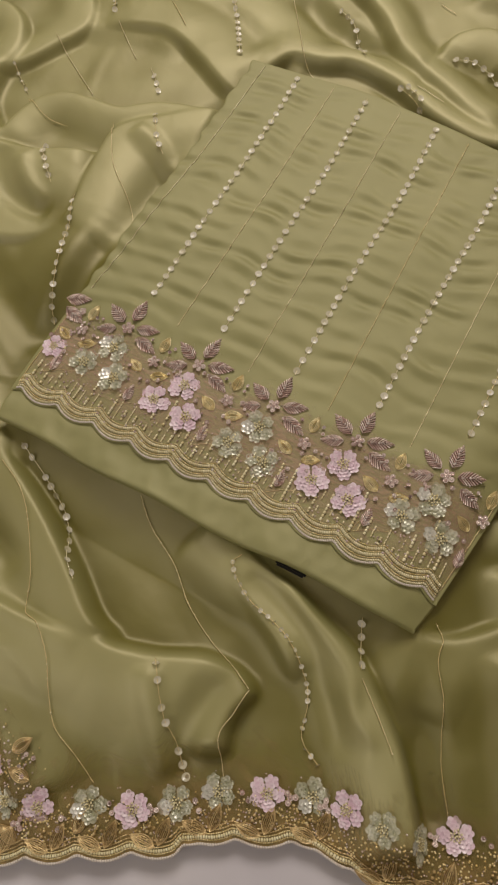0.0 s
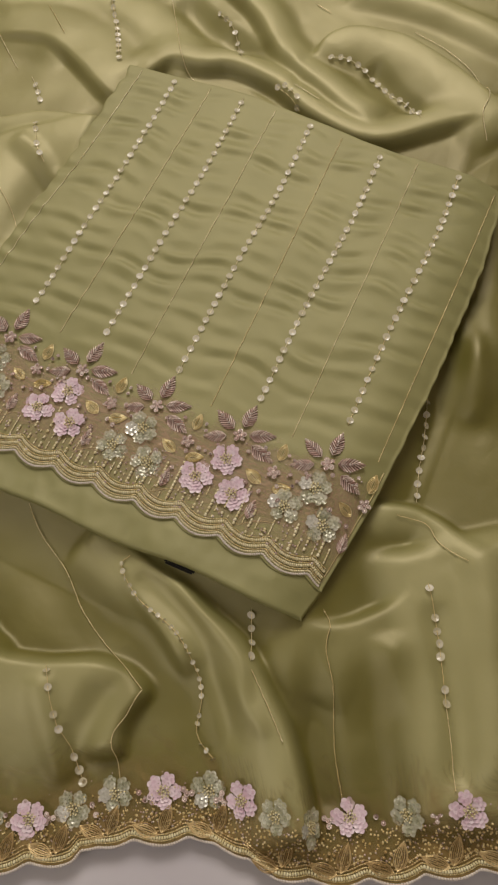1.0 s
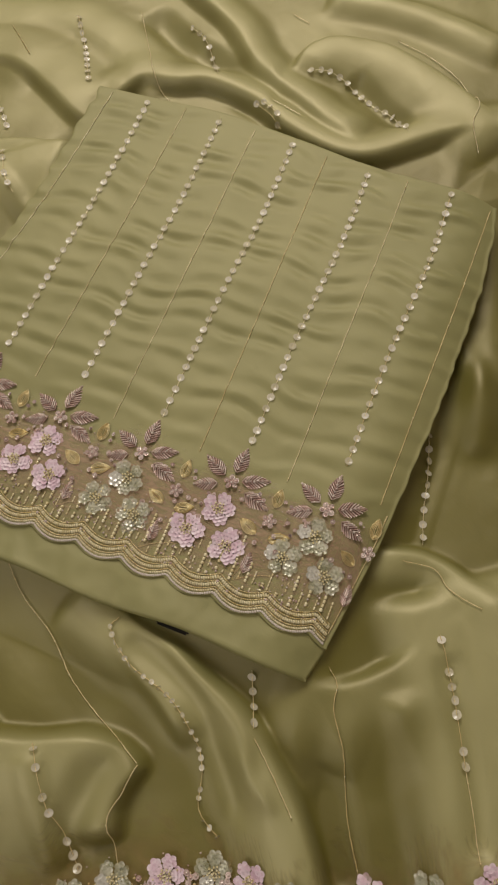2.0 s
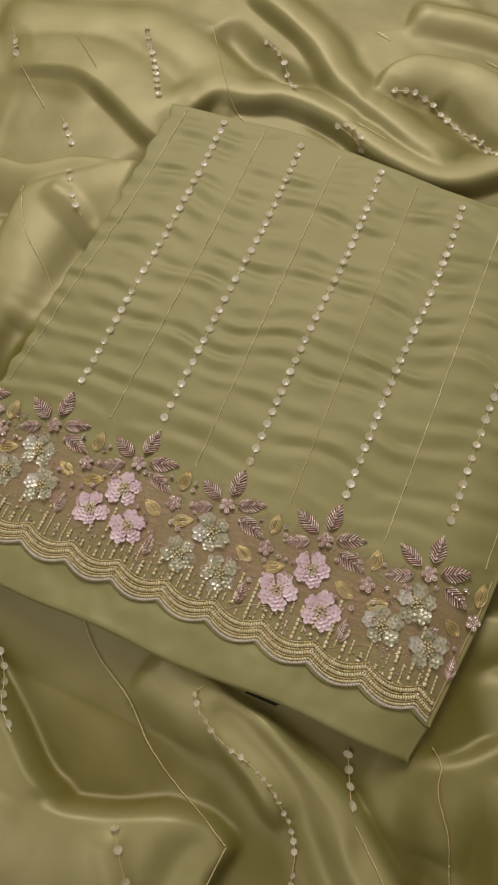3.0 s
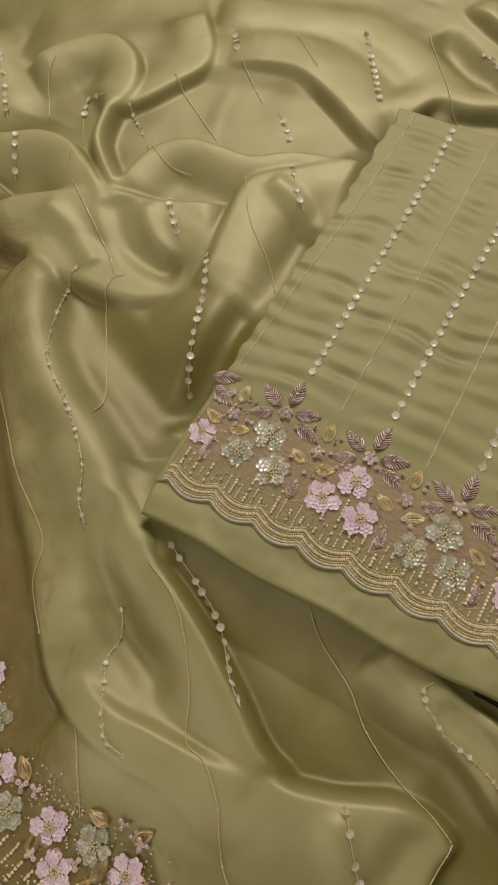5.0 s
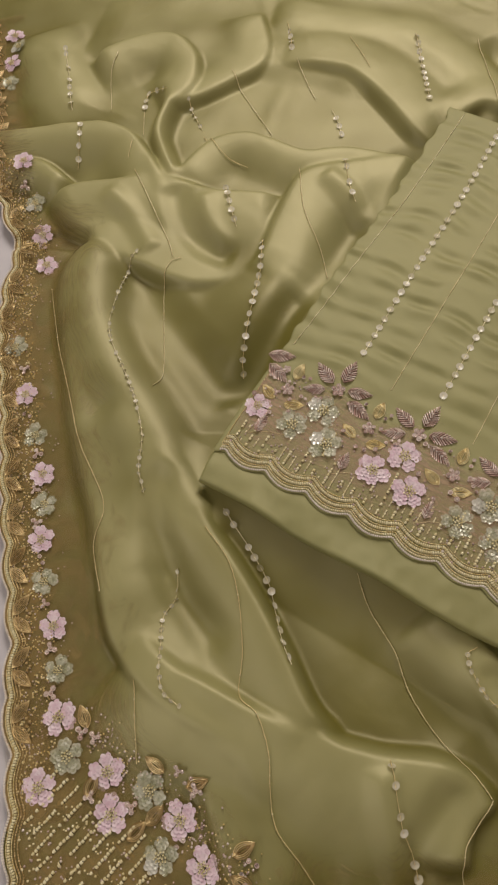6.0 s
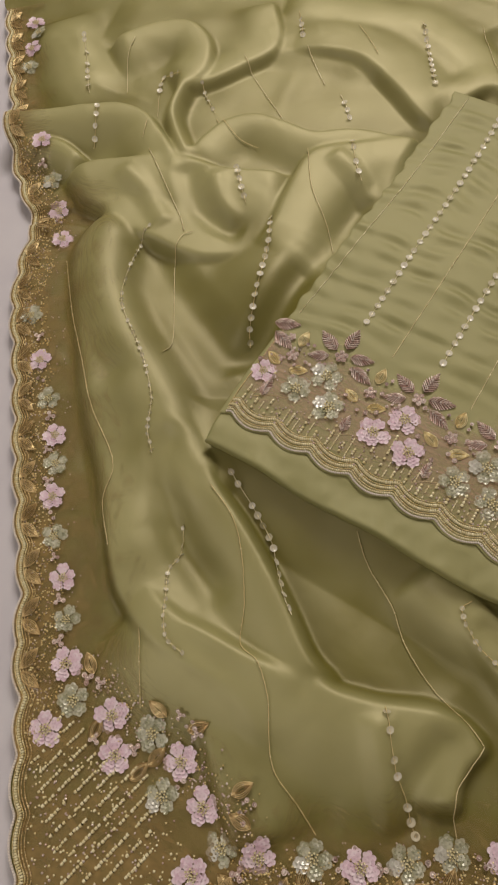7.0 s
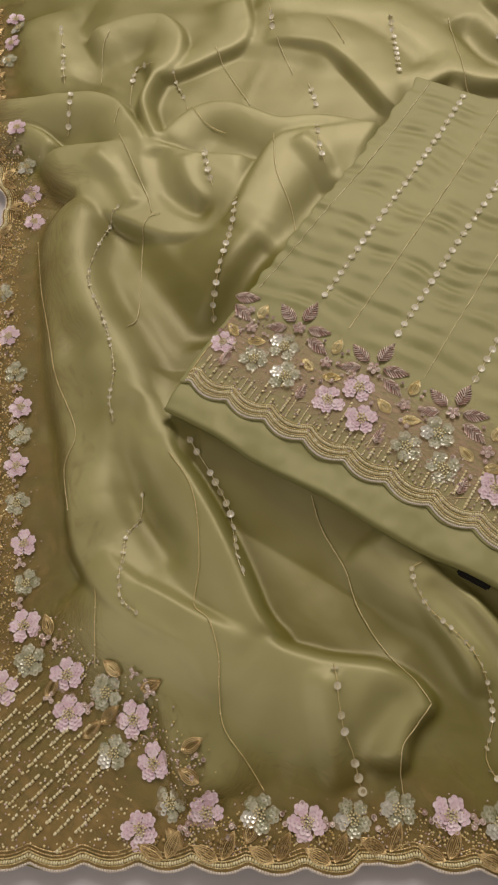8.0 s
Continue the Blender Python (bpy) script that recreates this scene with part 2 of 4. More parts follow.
ridge([(345, -205), (335, -250), (318, -300), (300, -345)], 7, 22, 20)
ridge([(273, -245), (262, -302), (252, -355)], 6, 18, 18)
ridge([(305, -235), (296, -290), (280, -340)], -5, 14, 14)
ridge([(232, -232), (216, -271), (205, -335)], -6, 20, 16)
# the fold that snakes out from under the kurta
sheet_fold([(114, -122), (138, -160), (154, -181), (165, -201), (178, -221), (184, -236), (189, -261), (193, -289), (190, -340)], 33, -7, 44, 0.03)
sheet_fold([(136, -142), (124, -156), (132, -181), (143, -206), (150, -232)], 29, 30, -6, 0.2, 0.6)
ridge([(154, -171), (163, -192), (174, -217), (180, -239), (177, -257), (184, -282)], 4, 8, 9)
ridge([(132, -164), (148, -188), (160, -214), (164, -245), (166, -285)], -6, 9, 13)
ridge([(40, -80), (62, -120), (84, -165), (108, -205)], -3, 34, 30)
# slight creases all over
for k in range(120):
    ca0, cb0, dirn, ln = RNG_F.uniform(-120, 520), RNG_F.uniform(-330, 430), RNG_F.normal(1.75, 0.5), RNG_F.uniform(30, 80)
    bow = RNG_F.uniform(-10, 10)
    p0, p2 = (ca0, cb0), (ca0 + ln * math.cos(dirn), cb0 + ln * math.sin(dirn))
    ridge([p0, ((p0[0] + p2[0]) / 2 + bow, (p0[1] + p2[1]) / 2), p2], RNG_F.uniform(-1.0, 1.2), RNG_F.uniform(5, 13), RNG_F.uniform(5, 13), 1.0, 0.3)
H += 0.9 * smooth_noise(AA, BB, 60, 8)
# the painted light of the folds and their layers is made uneven
FOLD_LIGHT[:] = np.clip(FOLD_LIGHT + 0.30 * smooth_noise(AA, BB, 75, 15) + 0.16 * smooth_noise(AA, BB, 32, 16), 0, 1)
kernel = np.exp(-0.5 * (np.arange(-5, 6) / 1.3) ** 2)
kernel /= kernel.sum()
for axis in (0, 1):
    for field in (H, FOLD_LIGHT):
        field[:] = np.apply_along_axis(lambda v: np.convolve(np.pad(v, 5, "edge"), kernel, "valid"), axis, field)
np.maximum(H, 2.2 + 0.6 * smooth_noise(AA, BB, 60, 4), out=H)

# the weight of the kurta presses the folds to one bed
KX, KY = COS * AA / 1000 - SIN * BB / 1000, SIN * AA / 1000 + COS * BB / 1000
reach = 45 * np.maximum(np.clip(1 - KY / 0.04, 0, 1), np.clip((KX - 0.28) / 0.04, 0, 1))
inset = np.minimum.reduce([KX - 0.004, 0.318 - KX, KY + 0.026, 0.332 - KY]) * 1000
under = np.clip(inset / 14 + 0.4, 0, 1)
under = 3 * under ** 2 - 2 * under ** 3
bed = 22.0
H[:] = np.where(H > bed, H + (bed - H) * under, H)
H[:] += np.clip(bed - H, 0, 99) * np.clip((inset - 25 + 1.5 * reach) / 45, 0, 1)


def hem_left(b):
    """Where the dupatta's side hem runs, with its scallops."""
    q = np.interp(b, [-300, -224, -166, -135, -100, 0, 141, 174, 214, 236, 276, 330, 560], [-163, -163, -159, -162, -157, -160, -160, -154, -142, -146, -156, -158, -165])
    return q - 4.0 * np.abs(np.sin(np.pi * b / 33.0)) + 3.0


def hem_foot(a):
    q = np.interp(a, [-170, -110, -45, 33, 56, 72, 96, 138, 150, 167, 188, 231, 284, 400, 660], [-279, -288, -297, -309, -313, -309, -315, -325, -338, -352, -362, -373, -383, -412, -470])
    return q - 4.0 * np.abs(np.sin(np.pi * a / 31.0)) + 3.0


def link(name, verts, faces, mat, parent=None, label="", smooth=True):
    me = bpy.data.meshes.new(name)
    me.from_pydata([tuple(v) for v in verts], [], [tuple(int(i) for i in f) for f in faces])
    me.materials.append(mat)
    if smooth:
        me.polygons.foreach_set("use_smooth", [True] * len(me.polygons))
    ob = new(name, me)
    if parent:
        ob.parent = parent
    if label:
        tagged(ob, label)
    return ob


def grid_faces(n, m):
    j, i = np.meshgrid(np.arange(m - 1), np.arange(n - 1), indexing="ij")
    k = (j * n + i).ravel()
    return np.stack([k, k + 1, k + n + 1, k + n], 1)


def place(a, b, lift=0.0):
    """World places on the dupatta, lift mm above it."""
    x, y = to_world(np.asarray(a, float), np.asarray(b, float))
    return np.stack([x, y, (height(a, b) + lift) / 1000], -1)


def empty(name, label, category, at=(0, 0, 0), group="", kind=""):
    ob = new(name)
    ob.location = at
    return tagged(ob, label, category, group, kind)


# ---- the setting ----


def slab(name, lo, hi, mat, label, category):
    bm = bmesh.new()
    bmesh.ops.create_cube(bm, size=1.0)
    for v in bm.verts:
        v.co = Vector([(lo[k] + hi[k]) / 2 + v.co[k] * (hi[k] - lo[k]) for k in range(3)])
    bmesh.ops.bevel(bm, geom=bm.edges[:], offset=0.004, segments=2, affect="EDGES")
    me = bpy.data.meshes.new(name)
    bm.to_mesh(me)
    bm.free()
    me.materials.append(mat)
    return tagged(new(name, me), label, category, "", "structure")


slab("floor", (-2.2, -2.2, -0.62), (2.4, 2.4, -0.55), WOOD, "plain brown floor of the room", "floor")
slab("ceiling", (-2.2, -2.2, 1.95), (2.4, 2.4, 2.05), PAINT, "plain cream painted ceiling", "ceiling")
slab("wall_west", (-2.3, -2.2, -0.55), (-2.2, 2.4, 1.95), PAINT, "plain cream painted wall", "wall")
slab("wall_east", (2.4, -2.2, -0.55), (2.5, 2.4, 1.95), PAINT, "plain cream painted wall", "wall")
slab("wall_south", (-2.2, -2.3, -0.55), (2.4, -2.2, 1.95), PAINT, "plain cream painted wall", "wall")
slab("wall_north", (-2.2, 2.4, -0.55), (2.4, 2.5, 1.95), PAINT, "plain cream painted wall", "wall")
slab("bed_base", (-1.0, -0.9, -0.55), (1.2, 1.1, -0.03), PAINT, "broad padded base under the white sheet", "bed")
sa, sb = np.meshgrid(np.linspace(-0.98, 1.18, 217), np.linspace(-0.88, 1.08, 197))
sz = 0.0008 * smooth_noise(sa * 1000, sb * 1000, 120, 11) + 0.0006 * smooth_noise(sa * 1000, sb * 1000, 35, 12) - 0.001
sv = np.stack([sa, sb, sz], -1).reshape(-1, 3)
sheet = link("bed_sheet", sv, grid_faces(217, 197), SHEET)
so = sheet.modifiers.new("cloth", "SOLIDIFY")
so.thickness, so.offset = 0.028, -1
tagged(sheet, "smooth white lilac cotton sheet spread over the bed", "sheet", "", "structure")

# ---- the dupatta ----
dupatta = empty("draped_dupatta", "pale green satin dupatta in loose folds with beaded scalloped hem", "scarf")
NU, NV = 520, 580
U, V = np.meshgrid(np.linspace(0, 1, NU) ** 1.15, np.linspace(0, 1, NV) ** 1.1)
a0 = -158 + U * 800
cb = hem_foot(a0) + V * (545 - hem_foot(a0))
ca = a0 + (1 - U) ** 6 * (hem_left(cb) + 158)
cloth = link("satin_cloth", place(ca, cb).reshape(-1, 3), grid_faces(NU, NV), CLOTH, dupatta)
# light on folds and shade in hollows go into the cloth's colour here
painted_light = cloth.data.attributes.new("painted_light", "FLOAT", "POINT")
painted_light.data.foreach_set("value", np.ascontiguousarray(sample(FOLD_LIGHT, ca, cb), np.float32).ravel())
so = cloth.modifiers.new("cloth", "SOLIDIFY")
so.thickness, so.offset = 0.0005, -1

# ---- the folded kurta ----
kurta = empty("folded_kurta", "folded pale green satin kurta with pink beaded flower border", "kurta", (0.16, 0.15, 0.02))


def kurta_sides(y):
    """The kurta's two long sides (mm) at a height of its plan."""
    left = np.interp(y, [-32, -10, 34, 83, 159, 229, 302, 340], [3, 0, 0, 3, 5, 11, 13, 14])
    right = np.interp(y, [-32, -9, 60, 160, 253, 300, 340], [311, 317, 328, 337, 340, 337, 330])
    wob = 0.9 * np.sin(y / 2.8 + 2 * np.sin(y / 31)) + 0.7 * np.sin(y / 6.3 + 1)
    soft = np.clip((y - 75) / 30, 0, 1)
    return left + wob * soft, right - 0.35 * wob * soft


def kurta_top(x):
    return np.interp(x, [0, 56, 115, 181, 243, 302, 345], [338, 340, 341, 333, 325, 325, 322])


def kurta_z(x, y):
    """Height (mm) of the kurta's face: puckers run across it between the stripes."""
    lull = np.clip((y - 60) / 40, 0, 1) * np.clip((345 - y) / 30, 0.3, 1)
    column = np.sin(math.tau * (x - 52) / 61.0)
    phase = 4.2 * smooth_noise(x, y * 0.45, 80, 21) + 0.8 * column
    amp = np.clip(0.55 + 1.1 * smooth_noise(x, y, 48, 22), 0.05, 1.35)
    wave = 0.5 + 0.5 * np.sin(math.tau * y / 16.5 + phase)
    pk = 2 * wave - 1 + 0.2 * np.sin(math.tau * y / 9.7 + 1.7 * phase + 1.3)
    z = 36.5 + 0.012 * (y - 60) + lull * amp * pk * (0.55 + 0.45 * np.abs(np.cos(math.tau * (x - 37) / 61.0)))
    z = z + 1.2 * smooth_noise(x, y, 110, 23)
    left, right = kurta_sides(y)
    over = np.clip((x - right + 34) / 34, 0, 1)
    return z - 7.5 * over ** 2


def kurta_layer(name, y0, y1, drop, deep, label=""):
    """One layer of the folded cloth: a face that rolls over its four edges and falls by deep mm."""
    n, m, roll = 190, 210, 9
    uu = np.concatenate([-np.arange(roll, 0, -1) / roll, np.linspace(0, 1, n), 1 + np.arange(1, roll + 1) / roll])
    vv = np.concatenate([-np.arange(roll, 0, -1) / roll, np.linspace(0, 1, m), 1 + np.arange(1, roll + 1) / roll])
    u, v = np.meshgrid(uu, vv)
    ui, vi = np.clip(u, 0, 1), np.clip(v, 0, 1)
    xg = 320 * ui
    foot = y0(xg)
    y = foot + vi * (y1(xg) - foot)
    left, right = kurta_sides(y)
    x = left + ui * (right - left)
    z = kurta_z(x, y) - drop
    hem = np.clip((-y - 4) / 27, 0, 1)
    z = z + hem * (1.5 * np.sin(x / 19 + 0.5) + 1.3 * np.sin(x / 8.5 + 0.12 * y) * np.sin(x / 37)) + 2.2 * hem
    z = z + np.clip(-y / 9, 0, 1) * (1.5 * smooth_noise(x, y * 1.6, 42, 31) + 0.5 * smooth_noise(x, y, 17, 32))
    ru, rv = np.clip(np.abs(u - ui), 0, 1), np.clip(np.abs(v - vi), 0, 1)
    r = np.maximum(ru, rv)
    out = 2.2 * np.sin(np.pi * np.clip(r, 0, 1) * 0.8)
    x = x + np.sign(u - ui) * out * (ru > 0)
    y = y + np.sign(v - vi) * out * (rv > 0)
    z = z - deep * (1 - np.cos(np.pi / 2 * np.clip(r, 0, 1)))
    ob = link(name, np.stack([x, y, z], -1).reshape(-1, 3) / 1000 - np.array(kurta.location), grid_faces(len(uu), len(vv)), KURTA, kurta, label)
    return ob


def scallop(x):
    """The beaded foot edge of the kurta's face."""
    return -5.0 * np.abs(np.sin(np.pi * (x - 5) / 30.3))


kurta_layer("back_layer", lambda x: -26.0 + 1.0 * np.sin(x / 17) + 0.8 * np.sin(x / 41 + 1), kurta_top, 1.5, 9)
kurta_layer("front_layer", scallop, lambda x: kurta_top(x) - 1.5, 0.0, 1.3)

# ---- a black slab added to darken the shaded gap under the kurta's foot ----
bm = bmesh.new()
bmesh.ops.create_cube(bm, size=1.0)
for v in bm.verts:
    v.co = Vector((v.co.x * 0.021, v.co.y * 0.030, v.co.z * 0.004))
bmesh.ops.bevel(bm, geom=bm.edges[:], offset=0.0012, segments=2, affect="EDGES")
me = bpy.data.meshes.new("dark_gap_slab")
bm.to_mesh(me)
bm.free()
me.materials.append(DARK)
strap = tagged(new("dark_gap_slab", me), "small black slab standing in for the shaded gap under the folded kurta", "strap")
strap.matrix_world = pose(0.2305, -0.0135, 0.0245, 0, 0, 0)

# ---- beadwork: materials ----


def shiny(name, low, high, rough, metal, clear=0.0, scale=400.0, spec=0.5):
    """Beads, wire and sequins: each piece a little different, some of them letting light through."""
    mat, nt, bsdf = material(name)
    info = nt.nodes.new("ShaderNodeObjectInfo")
    geo = nt.nodes.new("ShaderNodeNewGeometry")
    add = nt.nodes.new("ShaderNodeMath")
    add.operation = "ADD"
    fract = nt.nodes.new("ShaderNodeMath")
    fract.operation = "FRACT"
    nt.links.new(info.outputs["Random"], add.inputs[0])
    nt.links.new(geo.outputs["Random Per Island"], add.inputs[1])
    nt.links.new(add.outputs[0], fract.inputs[0])
    cr = nt.nodes.new("ShaderNodeValToRGB")
    cr.color_ramp.elements[0].color, cr.color_ramp.elements[1].color = (*low, 1), (*high, 1)
    nt.links.new(fract.outputs[0], cr.inputs[0])
    nt.links.new(cr.outputs[0], bsdf.inputs["Base Color"])
    bsdf.inputs["Roughness"].default_value, bsdf.inputs["Metallic"].default_value = rough, metal
    bsdf.inputs["Specular IOR Level"].default_value = spec
    if clear:
        tp, mx = nt.nodes.new("ShaderNodeBsdfTransparent"), nt.nodes.new("ShaderNodeMixShader")
        mx.inputs[0].default_value = clear
        nt.links.new(bsdf.outputs[0], mx.inputs[1])
        nt.links.new(tp.outputs[0], mx.inputs[2])
        nt.links.new(mx.outputs[0], nt.nodes["Material Output"].inputs["Surface"])
    return mat


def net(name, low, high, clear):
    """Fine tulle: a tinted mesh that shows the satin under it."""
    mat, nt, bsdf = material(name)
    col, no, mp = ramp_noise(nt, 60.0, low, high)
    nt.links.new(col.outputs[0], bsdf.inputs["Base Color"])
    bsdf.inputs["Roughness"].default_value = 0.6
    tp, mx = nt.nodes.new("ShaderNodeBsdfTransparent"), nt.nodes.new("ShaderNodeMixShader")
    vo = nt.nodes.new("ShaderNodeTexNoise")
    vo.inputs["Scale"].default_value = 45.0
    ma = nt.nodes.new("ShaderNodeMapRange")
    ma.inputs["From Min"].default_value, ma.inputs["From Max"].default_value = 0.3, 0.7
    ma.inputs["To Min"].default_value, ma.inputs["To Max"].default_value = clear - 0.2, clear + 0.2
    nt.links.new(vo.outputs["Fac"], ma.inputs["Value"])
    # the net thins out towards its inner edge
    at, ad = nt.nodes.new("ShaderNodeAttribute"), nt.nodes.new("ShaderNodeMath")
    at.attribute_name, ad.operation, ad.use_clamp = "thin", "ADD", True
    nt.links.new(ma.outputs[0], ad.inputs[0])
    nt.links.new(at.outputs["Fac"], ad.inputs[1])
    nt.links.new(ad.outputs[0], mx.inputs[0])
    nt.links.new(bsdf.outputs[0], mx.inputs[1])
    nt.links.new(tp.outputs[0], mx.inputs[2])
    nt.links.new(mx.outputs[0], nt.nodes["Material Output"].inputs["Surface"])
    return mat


PINK = shiny("pink_sequin", (0.84, 0.62, 0.74), (0.98, 0.84, 0.92), 0.3, 0.0, 0.1)
SAGE = shiny("sage_sequin", (0.44, 0.45, 0.28), (0.95, 0.94, 0.80), 0.2, 0.1, 0.5, spec=0.8)
SILVER = shiny("silver_sequin", (0.70, 0.70, 0.62), (0.95, 0.93, 0.88), 0.26, 0.3, 0.15)
WIRE = shiny("mauve_copper_wire", (0.58, 0.38, 0.33), (1.0, 0.88, 0.82), 0.3, 0.35)
GOLD = shiny("gold_wire", (0.66, 0.50, 0.20), (0.95, 0.84, 0.52), 0.34, 0.4)
PALE = shiny("pale_gold_bead", (0.78, 0.67, 0.37), (0.96, 0.89, 0.62), 0.24, 0.05)
CRYSTAL = shiny("mauve_crystal_bead", (0.62, 0.46, 0.42), (0.96, 0.86, 0.82), 0.16, 0.3)
SEQUIN = shiny("clear_pearl_sequin", (0.70, 0.64, 0.46), (0.98, 0.93, 0.82), 0.24, 0.0, 0.28, spec=0.8)
PADDING = plain("brown_leaf_padding", (0.22, 0.12, 0.09), (0.32, 0.19, 0.14), 0.6, 200.0)
THREAD = shiny("gold_zari_thread", (0.80, 0.65, 0.32), (0.98, 0.90, 0.62), 0.34, 0.15)
BRONZE = shiny("bronze_wire", (0.46, 0.31, 0.13), (0.92, 0.74, 0.42), 0.3, 0.6)
CORD = plain("pale_pink_cord", (0.76, 0.67, 0.60), (0.90, 0.83, 0.77), 0.6, 300.0)
NET_ROSE = net("taupe_net", (0.47, 0.31, 0.20), (0.58, 0.40, 0.28), 0.56)
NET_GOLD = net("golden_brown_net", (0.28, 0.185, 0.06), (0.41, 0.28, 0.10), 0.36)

# ---- beadwork: small meshes, in mm, lying on the plane ----


class Soup:
    """Collects faces of one part."""

    def __init__(self):
        self.v, self.f, self.n = [], [], 0

    def add(self, verts, faces):
        self.v.append(np.asarray(verts, float).reshape(-1, 3))
        self.f += [tuple(int(i) + self.n for i in q) for q in faces]
        self.n += len(self.v[-1])

    def mesh(self, name, mat, smooth=True):
        me = bpy.data.meshes.new(name)
        me.from_pydata((np.vstack(self.v) / 1000).tolist(), [], self.f)
        me.materials.append(mat)
        if smooth:
            me.polygons.foreach_set("use_smooth", [True] * len(me.polygons))
        return me


def ball(s, at, r, flat=1.0, n=7, k=4):
    ph, th = np.meshgrid(np.linspace(0, np.pi, k + 1), np.arange(n) * math.tau / n, indexing="ij")
    v = np.stack([np.sin(ph) * np.cos(th), np.sin(ph) * np.sin(th), flat * np.cos(ph)], -1).reshape(-1, 3) * r + np.array(at)
    s.add(v, [(j * n + i, (j + 1) * n + i, (j + 1) * n + (i + 1) % n, j * n + (i + 1) % n) for j in range(k) for i in range(n)])


def tube(s, pts, r, n=5, up=(0, 0, 1)):
    """A round wire along points; r may be one number or one for each point."""
    p = np.asarray(pts, float)
    d = np.gradient(p, axis=0)
    d /= np.linalg.norm(d, axis=1)[:, None] + 1e-9
    e = np.cross(d, np.array(up, float))
    e /= np.linalg.norm(e, axis=1)[:, None] + 1e-9
    g = np.cross(e, d)
    rr = np.broadcast_to(np.asarray(r, float), (len(p),))[:, None]
    ring = [p + rr * (math.cos(t) * e + math.sin(t) * g) for t in np.arange(n) * math.tau / n]
    v = np.stack(ring, 1).reshape(-1, 3)
    f = [(j * n + i, j * n + (i + 1) % n, (j + 1) * n + (i + 1) % n, (j + 1) * n + i) for j in range(len(p) - 1) for i in range(n)]
    f += [tuple(range(n)), tuple(reversed(range((len(p) - 1) * n, len(p) * n)))]
    s.add(v, f)


def disc(s, at, r, tilt=0.0, turn=0.0, cup=0.25, hole=0.16, n=12):
    """A cupped sequin with a hole in its middle."""
    th = np.arange(n) * math.tau / n
    rings = [(hole, -0.10), (0.62, 0.0), (1.0, cup)]
    v = np.concatenate([np.stack([q * r * np.cos(th), q * r * np.sin(th), np.full(n, z * r)], -1) for q, z in rings])
    m = np.array(Euler((tilt, 0, turn)).to_matrix())
    v = v @ m.T + np.array(at)
    s.add(v, [(j * n + i, j * n + (i + 1) % n, (j + 1) * n + (i + 1) % n, (j + 1) * n + i) for j in range(2) for i in range(n)])


RNG = np.random.RandomState(7)


def petal_mesh(name, mat):
    """A petal out of five overlapping sequins, its root at the origin, pointing along y."""
    s = Soup()
    # a thin heart-shaped ground under the sequins
    th = np.linspace(-1, 1, 15)
    rim = np.stack([4.2 * np.sin(th * 2.5) * (0.78 + 0.22 * np.cos(th * 3)), 5.9 + 3.5 * np.cos(th * 2.5) - 0.8 * np.exp(-(th / 0.14) ** 2), np.full(15, 0.7)], -1)
    s.add(np.vstack([[(0, 0.4, 0.3)], rim]), [(0, i + 1, i + 2) for i in range(14)])
    for x, y, z, tilt in ((-1.5, 8.4, 0.35, 0.0), (1.6, 8.5, 0.4, 0.0), (-2.6, 6.5, 0.5, 0.1), (2.6, 6.6, 0.55, 0.1), (0, 6.6, 0.7, 0.1), (-1.2, 4.6, 0.8, 0.15), (1.2, 4.8, 0.85, 0.15), (0, 2.8, 0.95, 0.15)):
        disc(s, (x, y, z + 0.3), 1.75, tilt + RNG.uniform(-0.14, 0.14), RNG.uniform(-0.5, 0.5), 0.10, 0.2, 10)
    return s.mesh(name, mat)


def centre_mesh(name, mat):
    s = Soup()
    for i in range(16):
        t, r = i * 2.4, 0.82 * math.sqrt(i)
        x, y = r * math.cos(t), r * math.sin(t)
        tube(s, [(x, y, 0.8), (x * 1.12, y * 1.12, 2.5)], 0.6, 5, (1, 0, 0))
    return s.mesh(name, mat)


def leaf_shape(u, long, wide):
    return wide / 2 * np.sin(np.pi * np.clip(u, 0, 1) ** 0.8) ** 0.9


def leaf_mesh(name, mat, long=15.5, wide=7.8):
    """A padded leaf of slanting wire strands, root at the origin, pointing along y."""
    s = Soup()
    for side in (-1, 1):
        for i in range(10):
            u0, u1 = i / 10, min(1.0, i / 10 + 0.24)
            w = float(leaf_shape(u1, long, wide)) + 0.25
            jig = RNG.uniform(-0.2, 0.2)
            tube(s, [(side * 0.1, u0 * long, 1.7), (side * w * 0.6, (u0 * 0.45 + u1 * 0.55) * long + jig, 1.25), (side * w, u1 * long + jig, 0.25)], 0.37, 4)
    uu = np.linspace(0, 1, 9)
    pad = np.stack([np.stack([k * leaf_shape(uu, long, wide) * 0.96, uu * long, np.full(9, 0.15 + 0.85 * (1 - abs(k)))], -1) for k in (-1, 0, 1)], 1)
    first = len(s.f)
    s.add(pad.reshape(-1, 3), grid_faces(3, 9))
    last = len(s.f)
    beads = len(s.f)
    for u in (0.16, 0.3, 0.44, 0.58, 0.72):
        ball(s, (RNG.uniform(-0.4, 0.4), u * long, 1.9), 0.8, 0.9, 6, 4)
    me = s.mesh(name, mat)
    me.materials.append(PADDING)
    me.materials.append(CRYSTAL)
    for poly in me.polygons[beads:]:
        poly.material_index = 2
    for poly in me.polygons[first:last]:
        poly.material_index = 1
    return me


